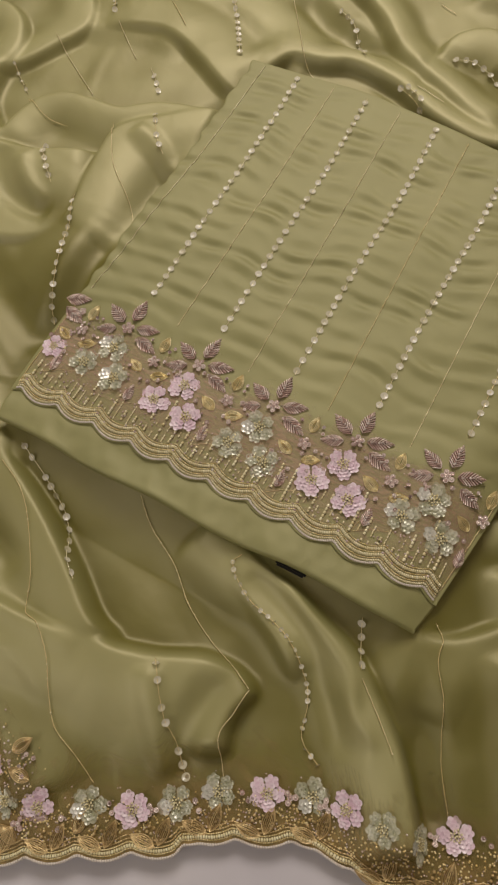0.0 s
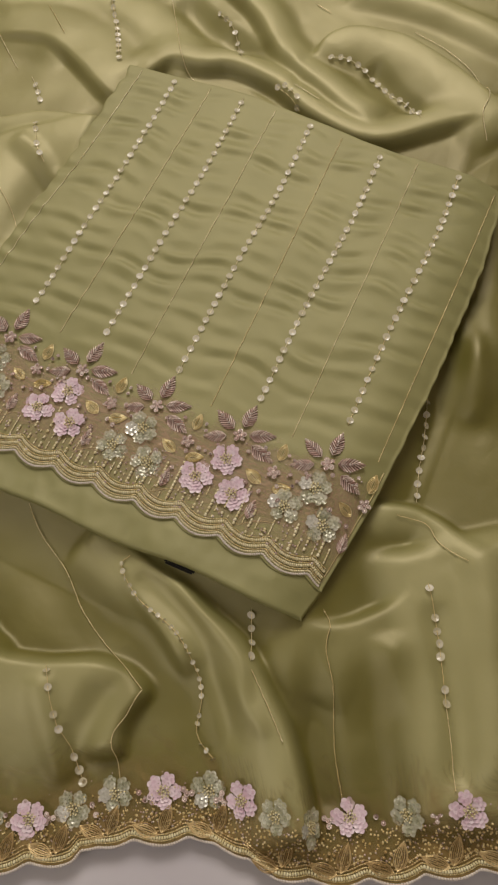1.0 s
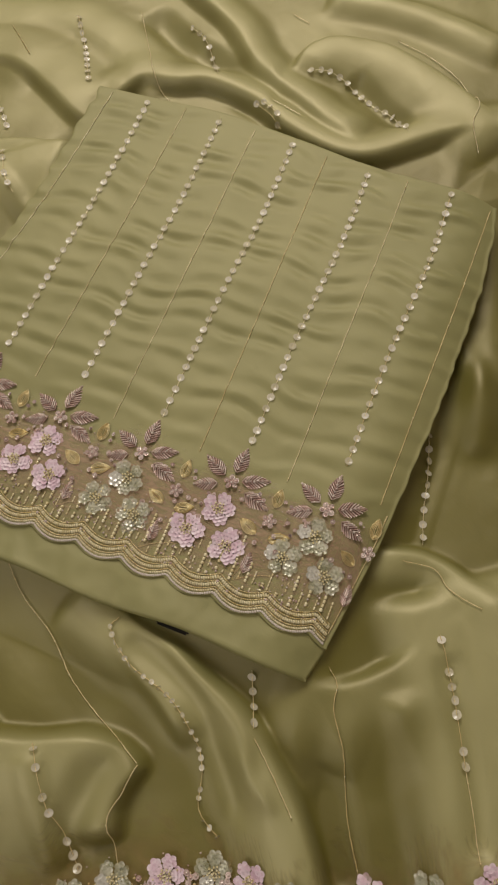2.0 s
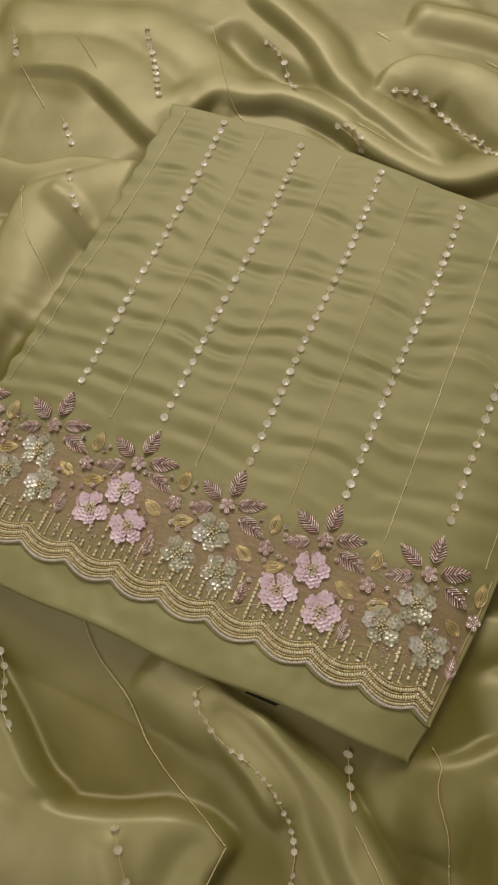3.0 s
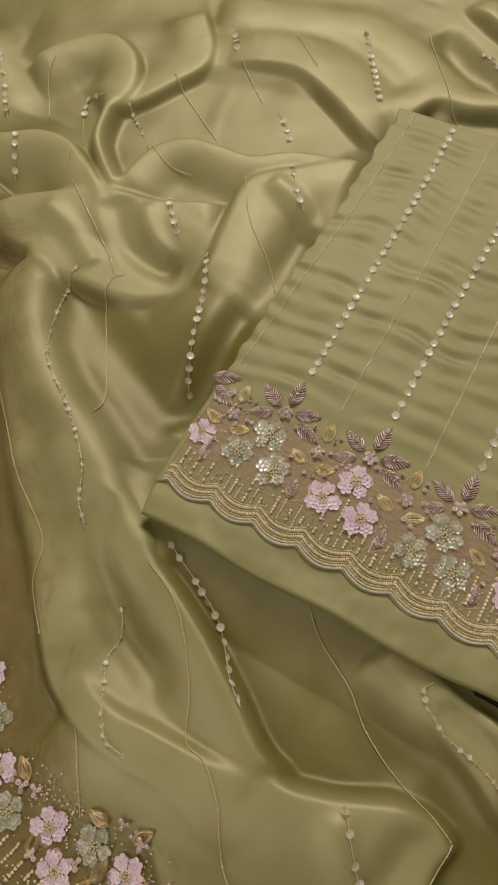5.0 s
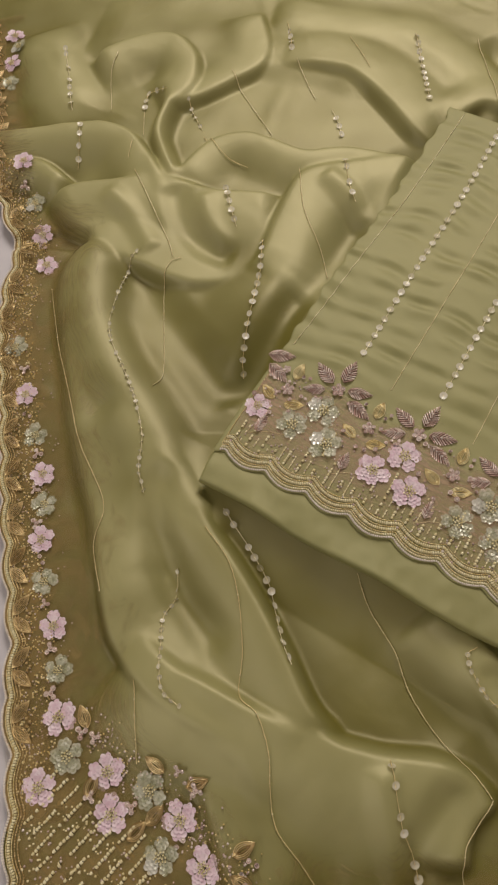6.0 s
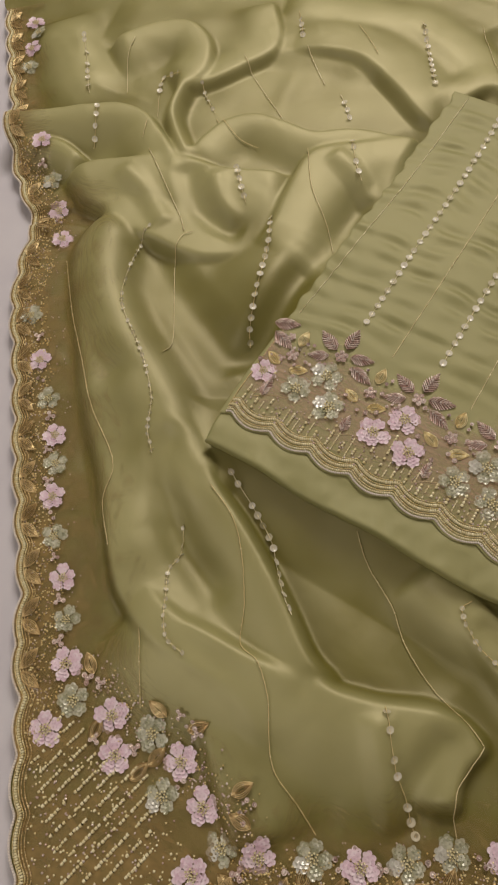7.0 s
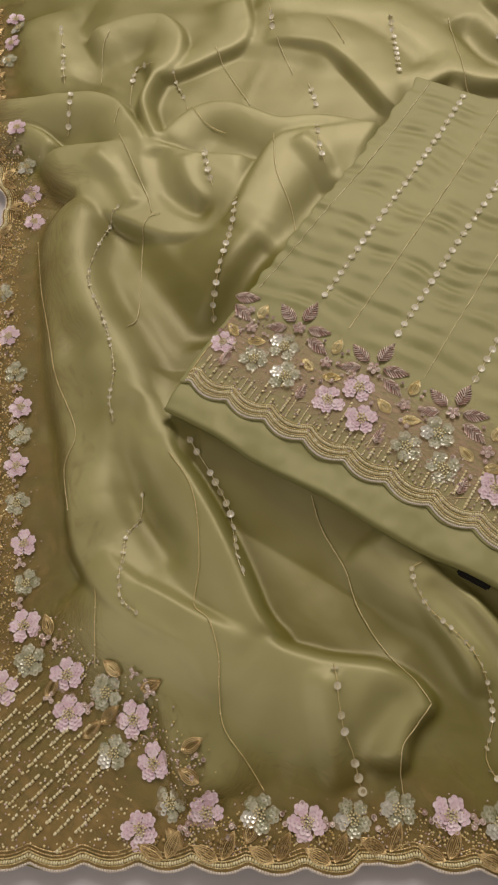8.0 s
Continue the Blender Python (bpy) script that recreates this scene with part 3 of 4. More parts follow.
def wire_leaf_mesh(name, mat, long=13.0, wide=7.0):
    """A leaf drawn with nested gold wires."""
    s = Soup()
    uu = np.linspace(0, 1, 11)
    for q in (1.0, 0.74, 0.48, 0.2):
        for side in (-1, 1):
            tube(s, np.stack([side * q * leaf_shape(uu, long, wide), (0.5 + (uu - 0.5) * (0.6 + 0.4 * q)) * long, np.full(11, 0.55) + 0.25 * np.sin(np.pi * uu)], -1), 0.3, 4)
    return s.mesh(name, mat)


def cluster_mesh(name, mat, count):
    s = Soup()
    for i in range(count):
        t = i * math.tau / max(1, count - 1)
        r = 0 if i == count - 1 and count > 3 else 1.75
        disc(s, (r * math.cos(t), r * math.sin(t), 0.8), 1.05, RNG.uniform(-0.4, 0.4), t, 0.35, 0.42, 8)
        ball(s, (r * math.cos(t), r * math.sin(t), 0.9), 0.62)
    return s.mesh(name, mat)


def fan_mesh(name, mat):
    """The gold wire fan of two leaves that fills one scallop of the hem, pointing inwards along y."""
    s = Soup()
    uu = np.linspace(0, 1, 9)
    for side in (-1, 1):
        for q in (-1.0, -0.7, -0.4, -0.1, 0.2, 0.5, 0.8, 1.0):
            # strands of a leaf that leans outwards
            along, across = 15.5 * uu, q * 3.6 * np.sin(np.pi * uu ** 0.85)
            c, si = math.cos(0.78), math.sin(0.78)
            tube(s, np.stack([side * (1.0 + si * along + c * across), 0.6 + c * along - si * across, 0.7 + 0.5 * np.sin(np.pi * uu)], -1), 0.26, 4)
    for k in (-1, 0, 1):
        ball(s, (2.2 * k, 11.5 - 2 * abs(k), 0.9), 0.95)
    return s.mesh(name, mat)


def sequin_mesh(name, mat, r=2.55):
    s = Soup()
    disc(s, (0, 0, 0.35), r, 0, 0, 0.12, 0.13, 14)
    return s.mesh(name, mat)


M_PINK, M_SAGE, M_SILVER = petal_mesh("pink_petal", PINK), petal_mesh("sage_petal", SAGE), petal_mesh("silver_petal", SILVER)
M_CENTRE = centre_mesh("flower_centre", PALE)
M_LEAF, M_SMALL_LEAF = leaf_mesh("wire_leaf", WIRE), leaf_mesh("small_wire_leaf", WIRE, 13.0, 6.4)
M_GOLD_LEAF = wire_leaf_mesh("gold_leaf", GOLD)
M_BRONZE_LEAF = wire_leaf_mesh("bronze_leaf", BRONZE)
M_CLUSTERS = [cluster_mesh("bead_rosette", CRYSTAL, k) for k in (3, 4, 6, 1)]
M_FAN = fan_mesh("wire_fan", BRONZE)
M_SEQUIN, M_TINY = sequin_mesh("sequin", SEQUIN), sequin_mesh("tiny_sequin", SEQUIN, 1.7)

# ---- laying pieces on the two cloths ----


def on_kurta(x, y, lift=0.0):
    x, y = np.asarray(x, float), np.asarray(y, float)
    return np.stack([x, y, kurta_z(x, y) + lift], -1) / 1000


def on_dupatta(a, b, lift=0.0):
    return place(a, b, lift + 0.9)


def seat(spot, u, v, turn=0.0, lift=0.0, size=1.0, tilt=(0.0, 0.0)):
    """The pose of a piece on a cloth: flat on it, turned by degrees from the cloth's own y."""
    e = 5.0
    p = spot(u, v, lift)
    ex = Vector(spot(u + e, v) - spot(u - e, v)).normalized()
    ez = ex.cross(Vector(spot(u, v + e) - spot(u, v - e))).normalized()
    m = Matrix((ex, ez.cross(ex), ez)).transposed().to_4x4()
    return Matrix.Translation(p.tolist()) @ m @ pose(0, 0, 0, tilt[0], tilt[1], 0) @ pose(0, 0, 0, 0, 0, turn) @ Matrix.Diagonal((size, size, size, 1))


def piece(name, me, parent, m, label=""):
    ob = new(name, me)
    ob.parent = parent
    root = Matrix.Translation(parent.location) if parent.parent is None else Matrix.Identity(4)
    ob.matrix_basis = root.inverted() @ m
    return tagged(ob, label)


def flower(parent, spot, u, v, kind, size=1.0, turn=0.0, count=5):
    mesh, label = {"P": (M_PINK, "pink sequin flower with gold bead heart"), "W": (M_SAGE, "clear sage sequin flower with pale heart")}[kind]
    f = piece("flower", M_CENTRE, parent, seat(spot, u, v, turn, 0.5, size), label)
    for i in range(count):
        p = new("petal", M_SILVER if kind == "W" and i == 1 and RNG.rand() < 0.55 else mesh)
        p.parent = f
        k = RNG.uniform(0.9, 1.08)
        p.matrix_basis = pose(0, 0, 0, RNG.uniform(-4, 9), RNG.uniform(-6, 6), i * 360 / count + RNG.uniform(-7, 7)) @ Matrix.Diagonal((k, k, 1, 1))
    return f


def cluster(parent, spot, u, v, which, size=1.0):
    piece("bead_rosette", M_CLUSTERS[which], parent, seat(spot, u, v, RNG.uniform(0, 360), 0.3, size), "mauve crystal beads")["kind"] = "stuff"


def line_on(spot, pts, step, lift):
    q = spline(pts, step)
    return q, np.array([spot(x, y, lift) for x, y in q]) * 1000


def thread(parent, spot, pts, name="gold_thread", mat=None, r=0.26, knots=True):
    """A couched metal thread with small beads along it."""
    q, w = line_on(spot, pts, 2.2, 0.35)
    s = Soup()
    wob = RNG.uniform(-0.14, 0.14, (len(w), 3)) * (1, 1, 0.3)
    tube(s, w + wob, r * RNG.uniform(0.75, 1.35, len(w)), 4)
    if knots:
        for i in range(1, len(w), 2):
            if RNG.rand() < 0.5:
                ball(s, w[i] + (0, 0, 0.25), RNG.uniform(0.3, 0.7), 0.8, 6, 3)
    s.v = [v - np.array(parent.location) * 1000 for v in s.v]
    ob = new(name, s.mesh(name, mat or THREAD))
    ob.parent = parent
    return ob


def sequin_line(parent, spot, pts, gap=8.0, mesh=None, spare=0.0, lean=5.0):
    """Sequins sewn one after another on a thread."""
    thread(parent, spot, pts, "sequin_thread", THREAD, 0.24, False)
    q = spline(pts, 1.0)
    run = np.concatenate([[0], np.cumsum(np.linalg.norm(np.diff(q, axis=0), axis=1))])
    at = gap * 0.4
    while at < run[-1]:
        u, v = np.interp(at, run, q[:, 0]), np.interp(at, run, q[:, 1])
        if RNG.rand() > spare:
            piece("sequin", mesh or M_SEQUIN, parent, seat(spot, u, v, RNG.uniform(0, 360), 0.35, RNG.uniform(0.9, 1.06), (RNG.normal(0, lean), RNG.normal(0, lean))))
        at += gap * RNG.uniform(0.88, 1.12)


def bead_row(parent, spot, pts, name, mat, r, gap, lift=0.5, kind="stuff", skip=0.0, wander=0.0):
    """A row of short bugle beads laid end to end along a line."""
    q, w = line_on(spot, pts, gap, lift)
    s = Soup()
    for i in range(len(w) - 1):
        if RNG.rand() < skip:
            continue
        d = (w[i + 1] - w[i]) * 0.40
        mid = (w[i] + w[i + 1]) / 2 + RNG.uniform(-wander, wander, 3) * (1, 1, 0)
        k = r * RNG.uniform(0.85, 1.15)
        tube(s, [mid - d, mid - d * 0.7, mid + d * 0.7, mid + d], [k * 0.7, k, k, k * 0.7], 6)
    if not s.v:
        return None
    s.v = [v - np.array(parent.location) * 1000 for v in s.v]
    ob = new(name, s.mesh(name, mat))
    ob.parent = parent
    if kind:
        ob["kind"] = kind
    return ob


def crystals(parent, spot, spots, name, mat, low, high):
    s = Soup()
    for u, v in spots:
        ball(s, spot(u, v, 0.7) * 1000, RNG.uniform(low, high), 0.9, 6, 4)
    s.v = [v - np.array(parent.location) * 1000 for v in s.v]
    ob = new(name, s.mesh(name, mat))
    ob.parent = parent
    ob["kind"] = "stuff"
    return ob


def thin_out(ob, values):
    at = ob.data.attributes.new("thin", "FLOAT", "POINT")
    at.data.foreach_set("value", np.ascontiguousarray(values, np.float32).ravel())


# ---- the kurta's stripes ----
for i in range(5):
    x0, x1 = 52 + 61.0 * i, 55 + 61.6 * i
    foot = (103, 99, 92, 93, 100)[i]
    sequin_line(kurta, on_kurta, [(x0, foot), (x0 + 1.5, 180), (x1 + 1, 260), (x1, float(kurta_top(x1)) - 5)], 8.1)
for x0, x1, y0 in ((6, 24, 90), (81, 87, 90), (144, 146, 80), (206, 206, 78), (265, 269, 78), (323, 331, 85)):
    thread(kurta, on_kurta, [(x0, y0), (x0 + 0.35 * (x1 - x0), 160), (x0 + 0.8 * (x1 - x0), 250), (x1, float(kurta_top(x1)) - 4)])

# ---- the kurta's border ----
nx, ny = 260, 34
gu, gv = np.meshgrid(np.linspace(0, 1, nx), np.linspace(0, 1, ny))
gx = 1.5 + gu * 322
crown = 84 + 5 * np.cos(math.tau * (gx - 51) / 60.5) + 3 * np.sin(gx / 3.1) + 2 * np.sin(gx / 1.7)
gy = scallop(gx) + 1.0 + gv * (crown - scallop(gx))
lo_x, hi_x = kurta_sides(gy)
gx = np.clip(gx, lo_x, hi_x)
thin_k = np.clip((gv - 0.6) / 0.4, 0, 1) ** 1.3 * 0.75 + 0.3 * np.clip((0.36 - gv) / 0.2, 0, 1)
net_k = link("net_band", on_kurta(gx, gy, 0.8).reshape(-1, 3) - np.array(kurta.location), grid_faces(nx, ny), NET_ROSE, kurta, "taupe embroidered net band")
thin_out(net_k, thin_k)

UNIT = 60.5
for i in range(-1, 6):
    cx, cy = 50.3 + 60.9 * i, (72.3, 69.0, 64.0, 65.5, 69.0, 70.0, 72.0)[i]
    pink = i % 2 == 1

    def inside(x, y):
        lo, hi = kurta_sides(y)
        return lo + 1 < x < hi - 2

    # sprig: five wire leaves round a bead cluster
    for turn, root, mesh in ((62, 6.5, M_LEAF), (-5, 7, M_LEAF), (-69, 6.5, M_LEAF), (-111, 11, M_LEAF), (114, 9, M_SMALL_LEAF)):
        t = radians(turn)
        lx, ly = cx - root * math.sin(t), cy + root * math.cos(t)
        if inside(lx - 9 * math.sin(t), ly):
            piece("leaf", mesh, kurta, seat(on_kurta, lx, ly, turn + RNG.uniform(-5, 5), 0.4, RNG.uniform(1.04, 1.18)), "mauve copper wire leaf")
    if inside(cx, cy):
        cluster(kurta, on_kurta, cx, cy, 2, 1.75)
    # three flowers below it
    for dx, dy, big in ((-1.5, -18, 1.0), (-15.3, -36.5, 0.97), (11.2, -38.3, 1.0)):
        fx, fy = cx + dx, cy + dy
        if inside(fx - 3, fy):
            flower(kurta, on_kurta, fx, fy, "P" if pink else "W", 1.13 * big, RNG.uniform(0, 72), 5)
    # gold leaves, a small wire leaf and bead clusters between the sprigs
    for dx, dy, turn, mesh in ((31, -6, 0, M_GOLD_LEAF), (25.4, -25, 65, M_GOLD_LEAF), (33.6, -26, -65, M_GOLD_LEAF)):
        if inside(cx + dx, cy + dy):
            piece("gold_leaf", mesh, kurta, seat(on_kurta, cx + dx, cy + dy, turn, 0.4, RNG.uniform(0.92, 1.05)), "gold wire leaf")
    if inside(cx + 26, cy - 45):
        piece("leaf", M_SMALL_LEAF, kurta, seat(on_kurta, cx + 27, cy - 49.5, 2, 0.4, 1.0), "mauve copper wire leaf")
    for dx, dy, which, big in ((21, -2.5, 0, 1.0), (38, -1.5, 0, 1.0), (30.5, -15, 2, 1.3), (14, -26, 3, 1.3), (39, -14, 3, 1.2), (27, -33, 3, 1.2), (42, -29, 3, 1.3), (-9, -12, 1, 0.9), (8, -6, 3, 1.2), (-26, -24, 3, 1.2), (20, -33, 0, 0.8), (46, -17, 0, 0.9)):
        if inside(cx + dx, cy + dy):
            cluster(kurta, on_kurta, cx + dx, cy + dy, which, 1.3 * big)
    # curved gold stem down to the scallops
    if inside(cx + 24, cy - 60) and inside(cx + 40, cy - 50):
        thread(kurta, on_kurta, [(cx + 27, cy - 36), (cx + 24, cy - 46), (cx + 22, cy - 55), (cx + 32, cy - 49), (cx + 44, cy - 45)], "gold_stem", GOLD, 0.25, False)

flower(kurta, on_kurta, 8, 37, "P", 0.9, 20)
for u, v, which in ((6, 62, 1), (12, 70, 2), (14, 52, 1), (8, 50, 3), (20, 63, 0)):
    cluster(kurta, on_kurta, u, v, which, 1.1)
piece("leaf", M_SMALL_LEAF, kurta, seat(on_kurta, 17, 20, 10, 0.4, 0.9), "mauve copper wire leaf")

# bead strings that hang down to the scallops
for i in range(66):
    x = 6.0 + i * 4.75 + RNG.uniform(-0.6, 0.6)
    foot = float(scallop(x)) + 12.0
    top = 24 + 5 * math.sin(x * math.tau / UNIT + 1.0) + RNG.uniform(-6, 5)
    if i % 5 == 2:
        top += 12
    if i % 2 == 0:
        bead_row(kurta, on_kurta, [(x, foot), (x + 0.4, (foot + top) / 2), (x + 0.5, top)], "bead_string", PALE, 1.0, 2.6, 0.8, "stuff", 0.18)
    else:
        bead_row(kurta, on_kurta, [(x, foot), (x + 0.4, top - 3)], "fine_bead_string", PALE, 0.55, 2.0, 0.6, "stuff", 0.3)
crystals(kurta, on_kurta, [(RNG.uniform(6, 310), RNG.uniform(5, 24)) for _ in range(230)], "crystal_speckle", CRYSTAL, 0.5, 0.85)
crystals(kurta, on_kurta, [(float(np.clip(x, 5, 318)), y) for x, y in zip(RNG.uniform(5, 318, 170), RNG.uniform(24, 70, 170))], "crystal_speckle", CRYSTAL, 0.4, 0.75)
# scalloped rows of beads and cord along the foot
sx = np.clip(5 + 30.3 / 8 * np.arange(-1, 84), 1.5, 317)
for name, mat, lift, up, r, gap in (("gold_cord", GOLD, 0.6, 11.0, 0.35, 1.3), ("bead_trim", PALE, 0.9, 9.0, 1.1, 1.9), ("gold_cord", GOLD, 0.7, 6.9, 0.4, 1.3), ("bead_trim", PALE, 0.9, 4.9, 1.1, 1.9), ("gold_cord", GOLD, 0.6, 2.9, 0.42, 1.3), ("bead_trim", PALE, 0.5, 1.3, 0.7, 1.9), ("hem_cord", CORD, 0.3, -0.6, 0.75, 1.5)):
    bead_row(kurta, on_kurta, [(x, float(scallop(x)) + up) for x in sx], name, mat, r, gap, lift)
crystals(kurta, on_kurta, [(5 + 30.3 * i + 15 * k, float(scallop(5 + 30.3 * i + 15 * k)) + 6.3) for i in range(11) for k in (0, 0.5) if 5 + 30.3 * i + 15 * k < 315], "crystal_speckle", CRYSTAL, 0.9, 1.15)
# gold edging along the border's two short sides
for side in (0, 1):
    thread(kurta, on_kurta, [(float(kurta_sides(y)[side]) + (0.8, -0.8)[side], y) for y in (2, 22, 42, 62, 80)], "edge_thread", GOLD, 0.35)

# ---- threads and sequins on the dupatta ----
LINES = [
    ("G", [(-113, 171), (-109, 113), (-102, 65), (-97, 27), (-84, -20), (-94, -48), (-92, -78)]),
    ("s", [(-38, 182), (-46, 176), (-55, 159), (-64, 132), (-67, 106), (-57, 65), (-53, 44), (-52, 19), (-57, -2), (-56, -19)]),
    ("G", [(-6, 168), (-15, 166), (-24, 150), (-28, 123), (-33, 75), (-41, 62)]),
    ("G", [(-31, 290), (-37, 273)]),
    ("G", [(-33, 260), (-24, 224), (-15, 188), (-13, 171)]),
    ("S", [(58, 170), (52, 143), (43, 118), (33, 93), (26, 73), (24, 61)]),
    ("S", [(38, 236), (38, 207), (40, 185)]),
    ("G", [(28, 292), (41, 261), (59, 247)]),
    ("s", [(21, 333), (23, 320), (28, 299)]),
    ("S", [(136, 231), (133, 201), (135, 186)]),
    ("G", [(99, 232), (94, 186), (100, 150), (100, 126)]),
    ("G", [(63, 354), (73, 320), (85, 281)]),
    ("S", [(-82, 427), (-81, 383), (-82, 349)]),
    ("S", [(-73, 320), (-83, 286)]),
    ("G", [(-33, 399), (-44, 378), (-48, 344)]),
    ("S", [(4, 344), (-12, 354), (-19, 336)]),
    ("G", [(-19, 334), (-23, 306)]),
    ("S", [(229, 361), (226, 329), (219, 280)]),
    ("G", [(283, 350), (276, 295), (272, 259), (280, 235)]),
    ("S", [(122, 405), (119, 369)]),
    ("G", [(121, 354), (129, 313)]),
    ("S", [(140, 297), (142, 267)]),
    ("S", [(319, 319), (327, 290), (321, 243)]),
    ("S", [(339, 205), (346, 188), (350, 173)]),
    ("G", [(406, 296), (415, 280)]),
    ("G", [(172, 370), (179, 326)]),
    ("S", [(-5, -39), (0, -50), (9, -71), (16, -92), (17, -110), (18, -130), (21, -144)]),
    ("G", [(-18, -51), (-7, -74), (-4, -98), (-7, -131), (-13, -155), (-4, -168), (-1, -189), (-4, -211), (-4, -229), (6, -248), (14, -265)]),
    ("s", [(-41, -71), (-45, -89), (-54, -102), (-57, -122), (-58, -144), (-49, -156)]),
    ("G", [(-75, -136), (-80, -183)]),
    ("G", [(72, -97), (75, -119), (85, -146), (89, -172), (99, -198), (111, -218), (118, -233)]),
    ("G", [(118, -234), (106, -245), (95, -256), (92, -281)]),
    ("S", [(66, -204), (66, -212), (65, -225), (65, -240), (68, -253), (69, -267), (70, -276)]),
    ("s", [(131, -153), (124, -158), (129, -180), (147, -207), (153, -233), (151, -249), (143, -267), (149, -284)]),
    ("S", [(196, -207), (193, -217), (187, -237)]),
    ("G", [(186, -242), (189, -261), (191, -277), (192, -285)]),
    ("G", [(239, -220), (240, -230), (233, -243), (230, -266), (220, -300), (216, -325)]),
    ("S", [(306, -224), (304, -240), (299, -263), (293, -285), (290, -295)]),
    ("G", [(290, -295), (285, -315), (278, -337)]),
    ("S", [(356, -102), (343, -130), (331, -151), (322, -170)]),
    ("G", [(304, -177), (320, -188), (323, -203), (334, -219)]),
    ("S", [(391, 222), (409, 214), (422, 197), (432, 175), (442, 154), (439, 128)]),
    ("S", [(344, 201), (352, 179)]),
    ("G", [(353, 198), (368, 175)]),
    ("G", [(476, 231), (493, 202), (504, 167), (500, 133), (487, 116), (483, 94)]),
]
for kind, pts in LINES:
    if kind == "G":
        thread(dupatta, on_dupatta, pts)
    elif len(pts) == 2:
        sequin_line(dupatta, on_dupatta, [pts[0], ((pts[0][0] + pts[1][0]) / 2 + 1, (pts[0][1] + pts[1][1]) / 2), pts[1]], 8.0, None, 0.1, 20.0)
    else:
        sequin_line(dupatta, on_dupatta, pts, 8.5 if kind == "S" else 5.5, M_SEQUIN if kind == "S" else M_TINY, 0.1, 18.0 if kind == "S" else 38.0)

# ---- the dupatta's embroidered hem ----


def hem_side(b, inward):
    return float(hem_left(b)) + inward, b


def hem_base(a, inward):
    return a, float(hem_foot(a)) + inward


# net ground along both hems, widened inland to paint the shaded flat cloth darker
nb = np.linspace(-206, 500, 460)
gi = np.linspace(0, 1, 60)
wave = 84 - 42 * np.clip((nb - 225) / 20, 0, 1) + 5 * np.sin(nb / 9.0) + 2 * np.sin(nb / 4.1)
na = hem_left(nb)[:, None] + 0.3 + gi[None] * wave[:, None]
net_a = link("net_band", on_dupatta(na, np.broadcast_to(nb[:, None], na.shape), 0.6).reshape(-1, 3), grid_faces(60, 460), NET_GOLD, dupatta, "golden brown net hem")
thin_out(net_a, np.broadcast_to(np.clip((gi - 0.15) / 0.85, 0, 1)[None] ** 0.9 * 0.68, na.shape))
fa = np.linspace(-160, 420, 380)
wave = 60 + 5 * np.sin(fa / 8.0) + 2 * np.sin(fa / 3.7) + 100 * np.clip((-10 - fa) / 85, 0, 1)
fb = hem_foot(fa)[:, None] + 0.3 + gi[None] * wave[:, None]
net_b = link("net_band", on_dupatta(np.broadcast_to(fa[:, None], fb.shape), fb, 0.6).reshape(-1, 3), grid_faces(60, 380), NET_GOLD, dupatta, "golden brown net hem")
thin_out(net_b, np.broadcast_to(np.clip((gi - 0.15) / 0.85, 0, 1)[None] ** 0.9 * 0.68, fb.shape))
for name, mat, inw, r, gap, lift in (("hem_cord", CORD, -0.2, 0.85, 1.7, 0.3), ("gold_cord", GOLD, 2.2, 0.4, 1.4, 0.7), ("bead_trim", PALE, 3.7, 1.1, 2.1, 0.9), ("gold_cord", GOLD, 5.6, 0.45, 1.4, 1.0), ("bronze_cord", BRONZE, 7.4, 0.4, 1.7, 1.0), ("bronze_cord", BRONZE, 9.4, 0.4, 1.9, 1.0)):
    bead_row(dupatta, on_dupatta, [hem_side(b, inw) for b in np.arange(-280, 500, 3.0)], name, mat, r, gap, lift)
    bead_row(dupatta, on_dupatta, [hem_base(a, inw) for a in np.arange(-160, 421, 3.0)], name, mat, r, gap, lift)
for i in range(-5, 15):
    u, v = hem_side(33.0 * i + 16.5, 5.5)
    piece("wire_fan", M_FAN, dupatta, seat(on_dupatta, u, v, -90, 0.7, 1.05), "gold wire fan")["kind"] = "stuff"
for i in range(-2, 13):
    u, v = hem_base(31.0 * i + 15.5, 5.5)
    piece("wire_fan", M_FAN, dupatta, seat(on_dupatta, u, v, 10, 0.7, 1.05), "gold wire fan")["kind"] = "stuff"

PINK_AT = [(-137, 79), (-128, 14), (-131, -34), (-126, -93), (-126, -149), (-140, -186), (-98, -184), (-98, -207), (-58, -216), (-48, -242), (-20, -271), (-59, -275), (36, -284), (116, -292), (160, -309), (217, -335), (281, -348), (345, -366), (-125, 293), (-116, 194), (-118, 228), (-136, 432), (-132, 470)]
SAGE_AT = [(-143, 121), (-132, 45), (-128, -9), (-131, -63), (-125, -121), (-122, -172), (-74, -198), (-72, -233), (-40, -264), (10, -276), (62, -286), (88, -285), (142, -299), (177, -321), (193, -331), (249, -342), (313, -357), (-122, 260), (-140, 408), (-128, 450)]
for u, v in PINK_AT:
    flower(dupatta, on_dupatta, u, v, "P", 1.08 if v < -140 else 0.92, RNG.uniform(0, 90), 5)
for u, v in SAGE_AT:
    flower(dupatta, on_dupatta, u, v, "W", 1.05 if v < -140 else 0.9, RNG.uniform(0, 72))
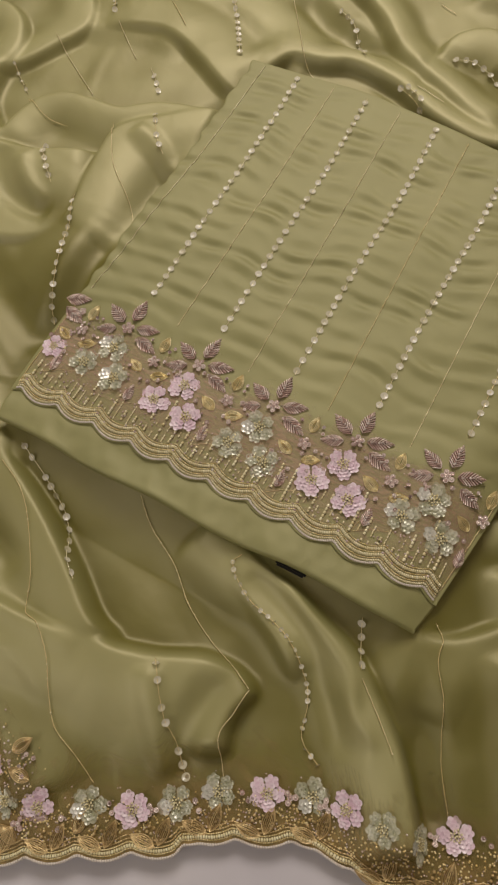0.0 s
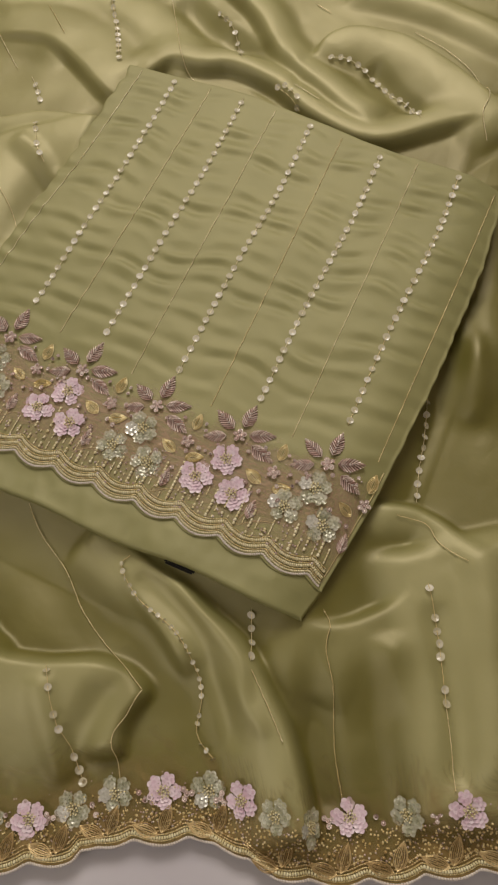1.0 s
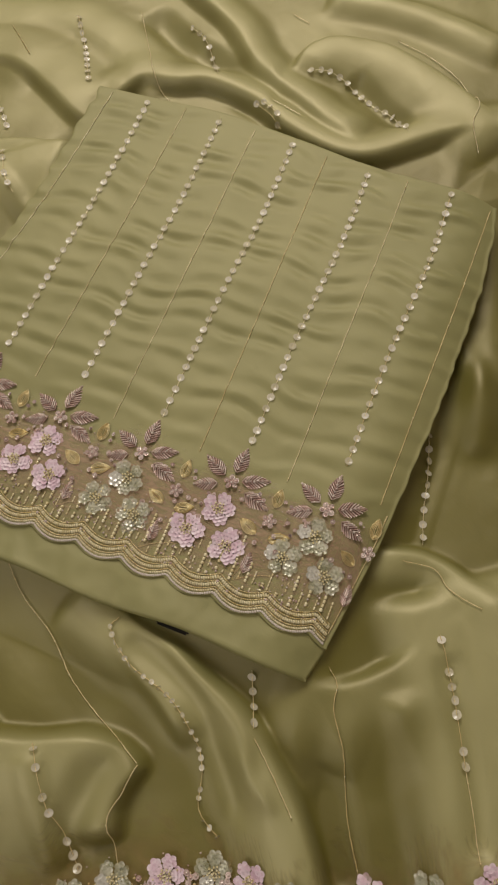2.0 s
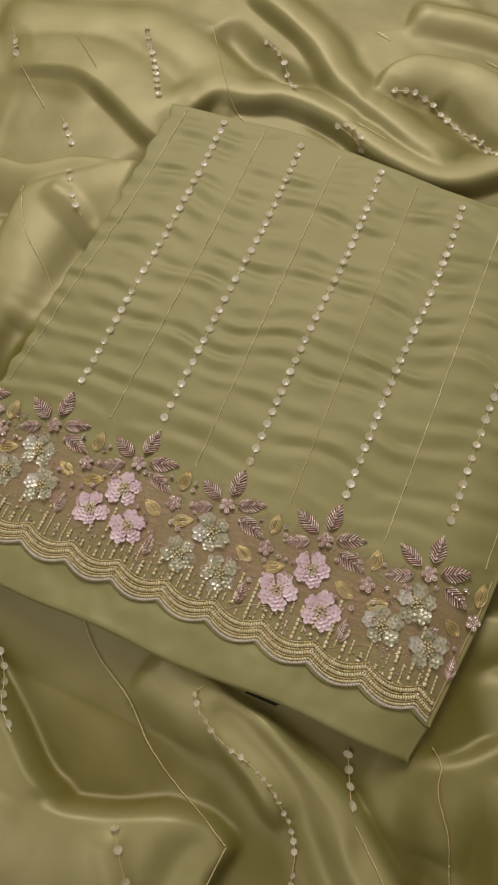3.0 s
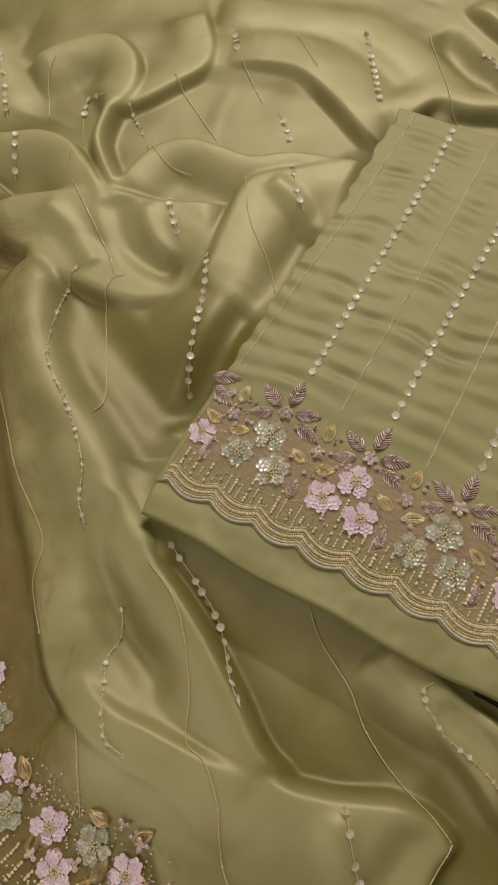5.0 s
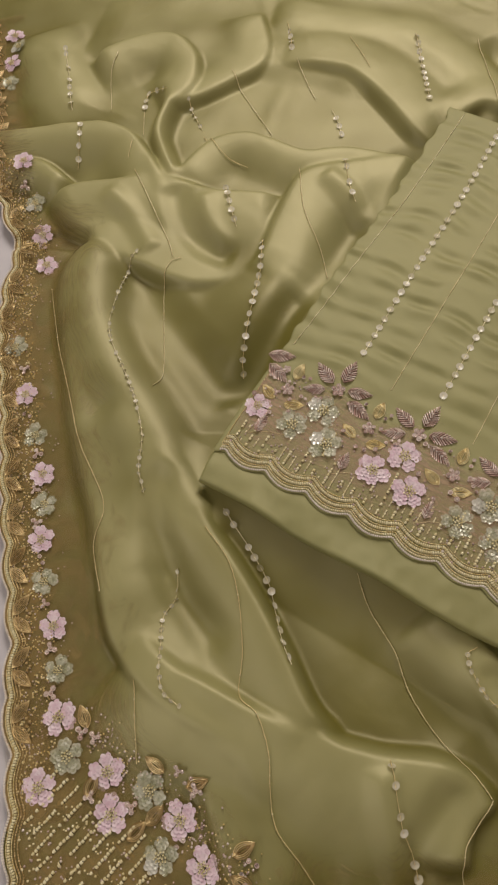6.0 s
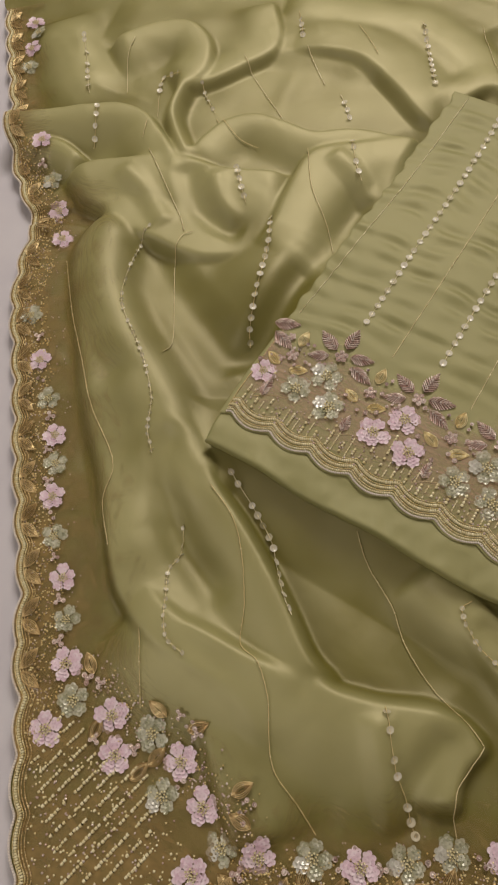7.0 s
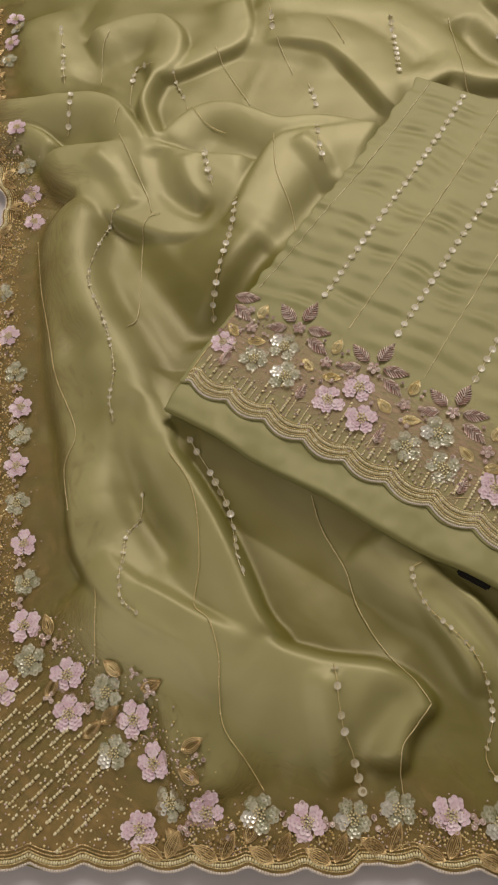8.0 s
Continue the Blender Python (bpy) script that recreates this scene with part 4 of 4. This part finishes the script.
BETWEEN = [(-137, 62), (-131, 30), (-134, 3), (-134, -22), (-132, -48), (-131, -78), (-129, -107), (-130, -134), (-112, -160), (-104, -164), (-110, -196), (-86, -205), (-50, -196), (-55, -190), (-46, -202), (-60, -228), (-46, -224), (-26, -250), (-20, -243), (-33, -278), (-8, -283), (23, -281), (47, -287), (74, -290), (103, -291), (129, -297), (148, -305), (204, -334), (233, -341), (263, -346), (298, -353), (-137, 100), (-128, 277), (-118, 212)]
for u, v in BETWEEN:
    cluster(dupatta, on_dupatta, u, v, int(RNG.choice([0, 1, 1])), RNG.uniform(1.3, 1.8))
for u, v, turn in ((-108, -158, 15), (-112, -196, -30), (-90, -222, -55), (-64, -190, 40), (-52, -200, -80), (-30, -238, -70), (-22, -256, 50), (-78, -216, -50), (-36, -288, 35), (0, -290, -35)):
    piece("gold_leaf", M_BRONZE_LEAF, dupatta, seat(on_dupatta, u, v, turn, 0.7, 1.1), "bronze wire leaf")

# slanting bead strings that fill the corner
for i in range(15):
    a1, b1 = -152 + 2.0 * i, -196 - 8.2 * i
    run = 30 + 5.2 * i if i < 9 else 70 - 3.5 * (i - 9)
    pts = [(a1 + 0.8 * s, b1 + 0.58 * s) for s in np.linspace(0, run, 6)]
    pts = [(u, v) for u, v in pts if v > hem_foot(u) + 8 and u > hem_left(v) + 8 and u - v < 215]
    if len(pts) > 2:
        bead_row(dupatta, on_dupatta, pts, "bead_string", PALE, 1.05, 2.6, 0.8, "stuff", 0.2, 0.25)
spots = [(RNG.uniform(-152, -62), RNG.uniform(-282, -205)) for _ in range(190)]
crystals(dupatta, on_dupatta, [(u, v) for u, v in spots if v > hem_foot(u) + 8 and u + 0.55 * v < -215], "crystal_speckle", CRYSTAL, 0.5, 0.95)
crystals(dupatta, on_dupatta, [hem_side(b, 8 + min(34.0, abs(RNG.normal(0, 15)))) for b in RNG.uniform(-190, 300, 620)], "crystal_speckle", CRYSTAL, 0.4, 0.7)
crystals(dupatta, on_dupatta, [hem_base(a, 8 + min(30.0, abs(RNG.normal(0, 13)))) for a in RNG.uniform(-40, 400, 620)], "crystal_speckle", CRYSTAL, 0.4, 0.7)
crystals(dupatta, on_dupatta, [hem_side(b, RNG.uniform(8, 30)) for b in RNG.uniform(-190, 300, 1300)], "gold_speckle", GOLD, 0.45, 0.85)
crystals(dupatta, on_dupatta, [hem_base(a, RNG.uniform(8, 28)) for a in RNG.uniform(-40, 400, 1300)], "gold_speckle", GOLD, 0.45, 0.85)
# loose beads round the corner's flowers and over its bead strings
curve = [(-112 + 92 * s + RNG.normal(0, 8), -158 - 100 * s + RNG.normal(0, 8)) for s in RNG.uniform(0, 1, 420)]
crystals(dupatta, on_dupatta, curve[:260], "crystal_speckle", CRYSTAL, 0.45, 0.85)
crystals(dupatta, on_dupatta, curve[260:], "gold_speckle", GOLD, 0.45, 0.8)
loose = [(RNG.uniform(-154, -30), RNG.uniform(-318, -196)) for _ in range(520)]
crystals(dupatta, on_dupatta, [(u, v) for u, v in loose if v > hem_foot(u) + 9 and u > hem_left(v) + 9 and u + v < -318], "pale_speckle", PALE, 0.5, 0.95)
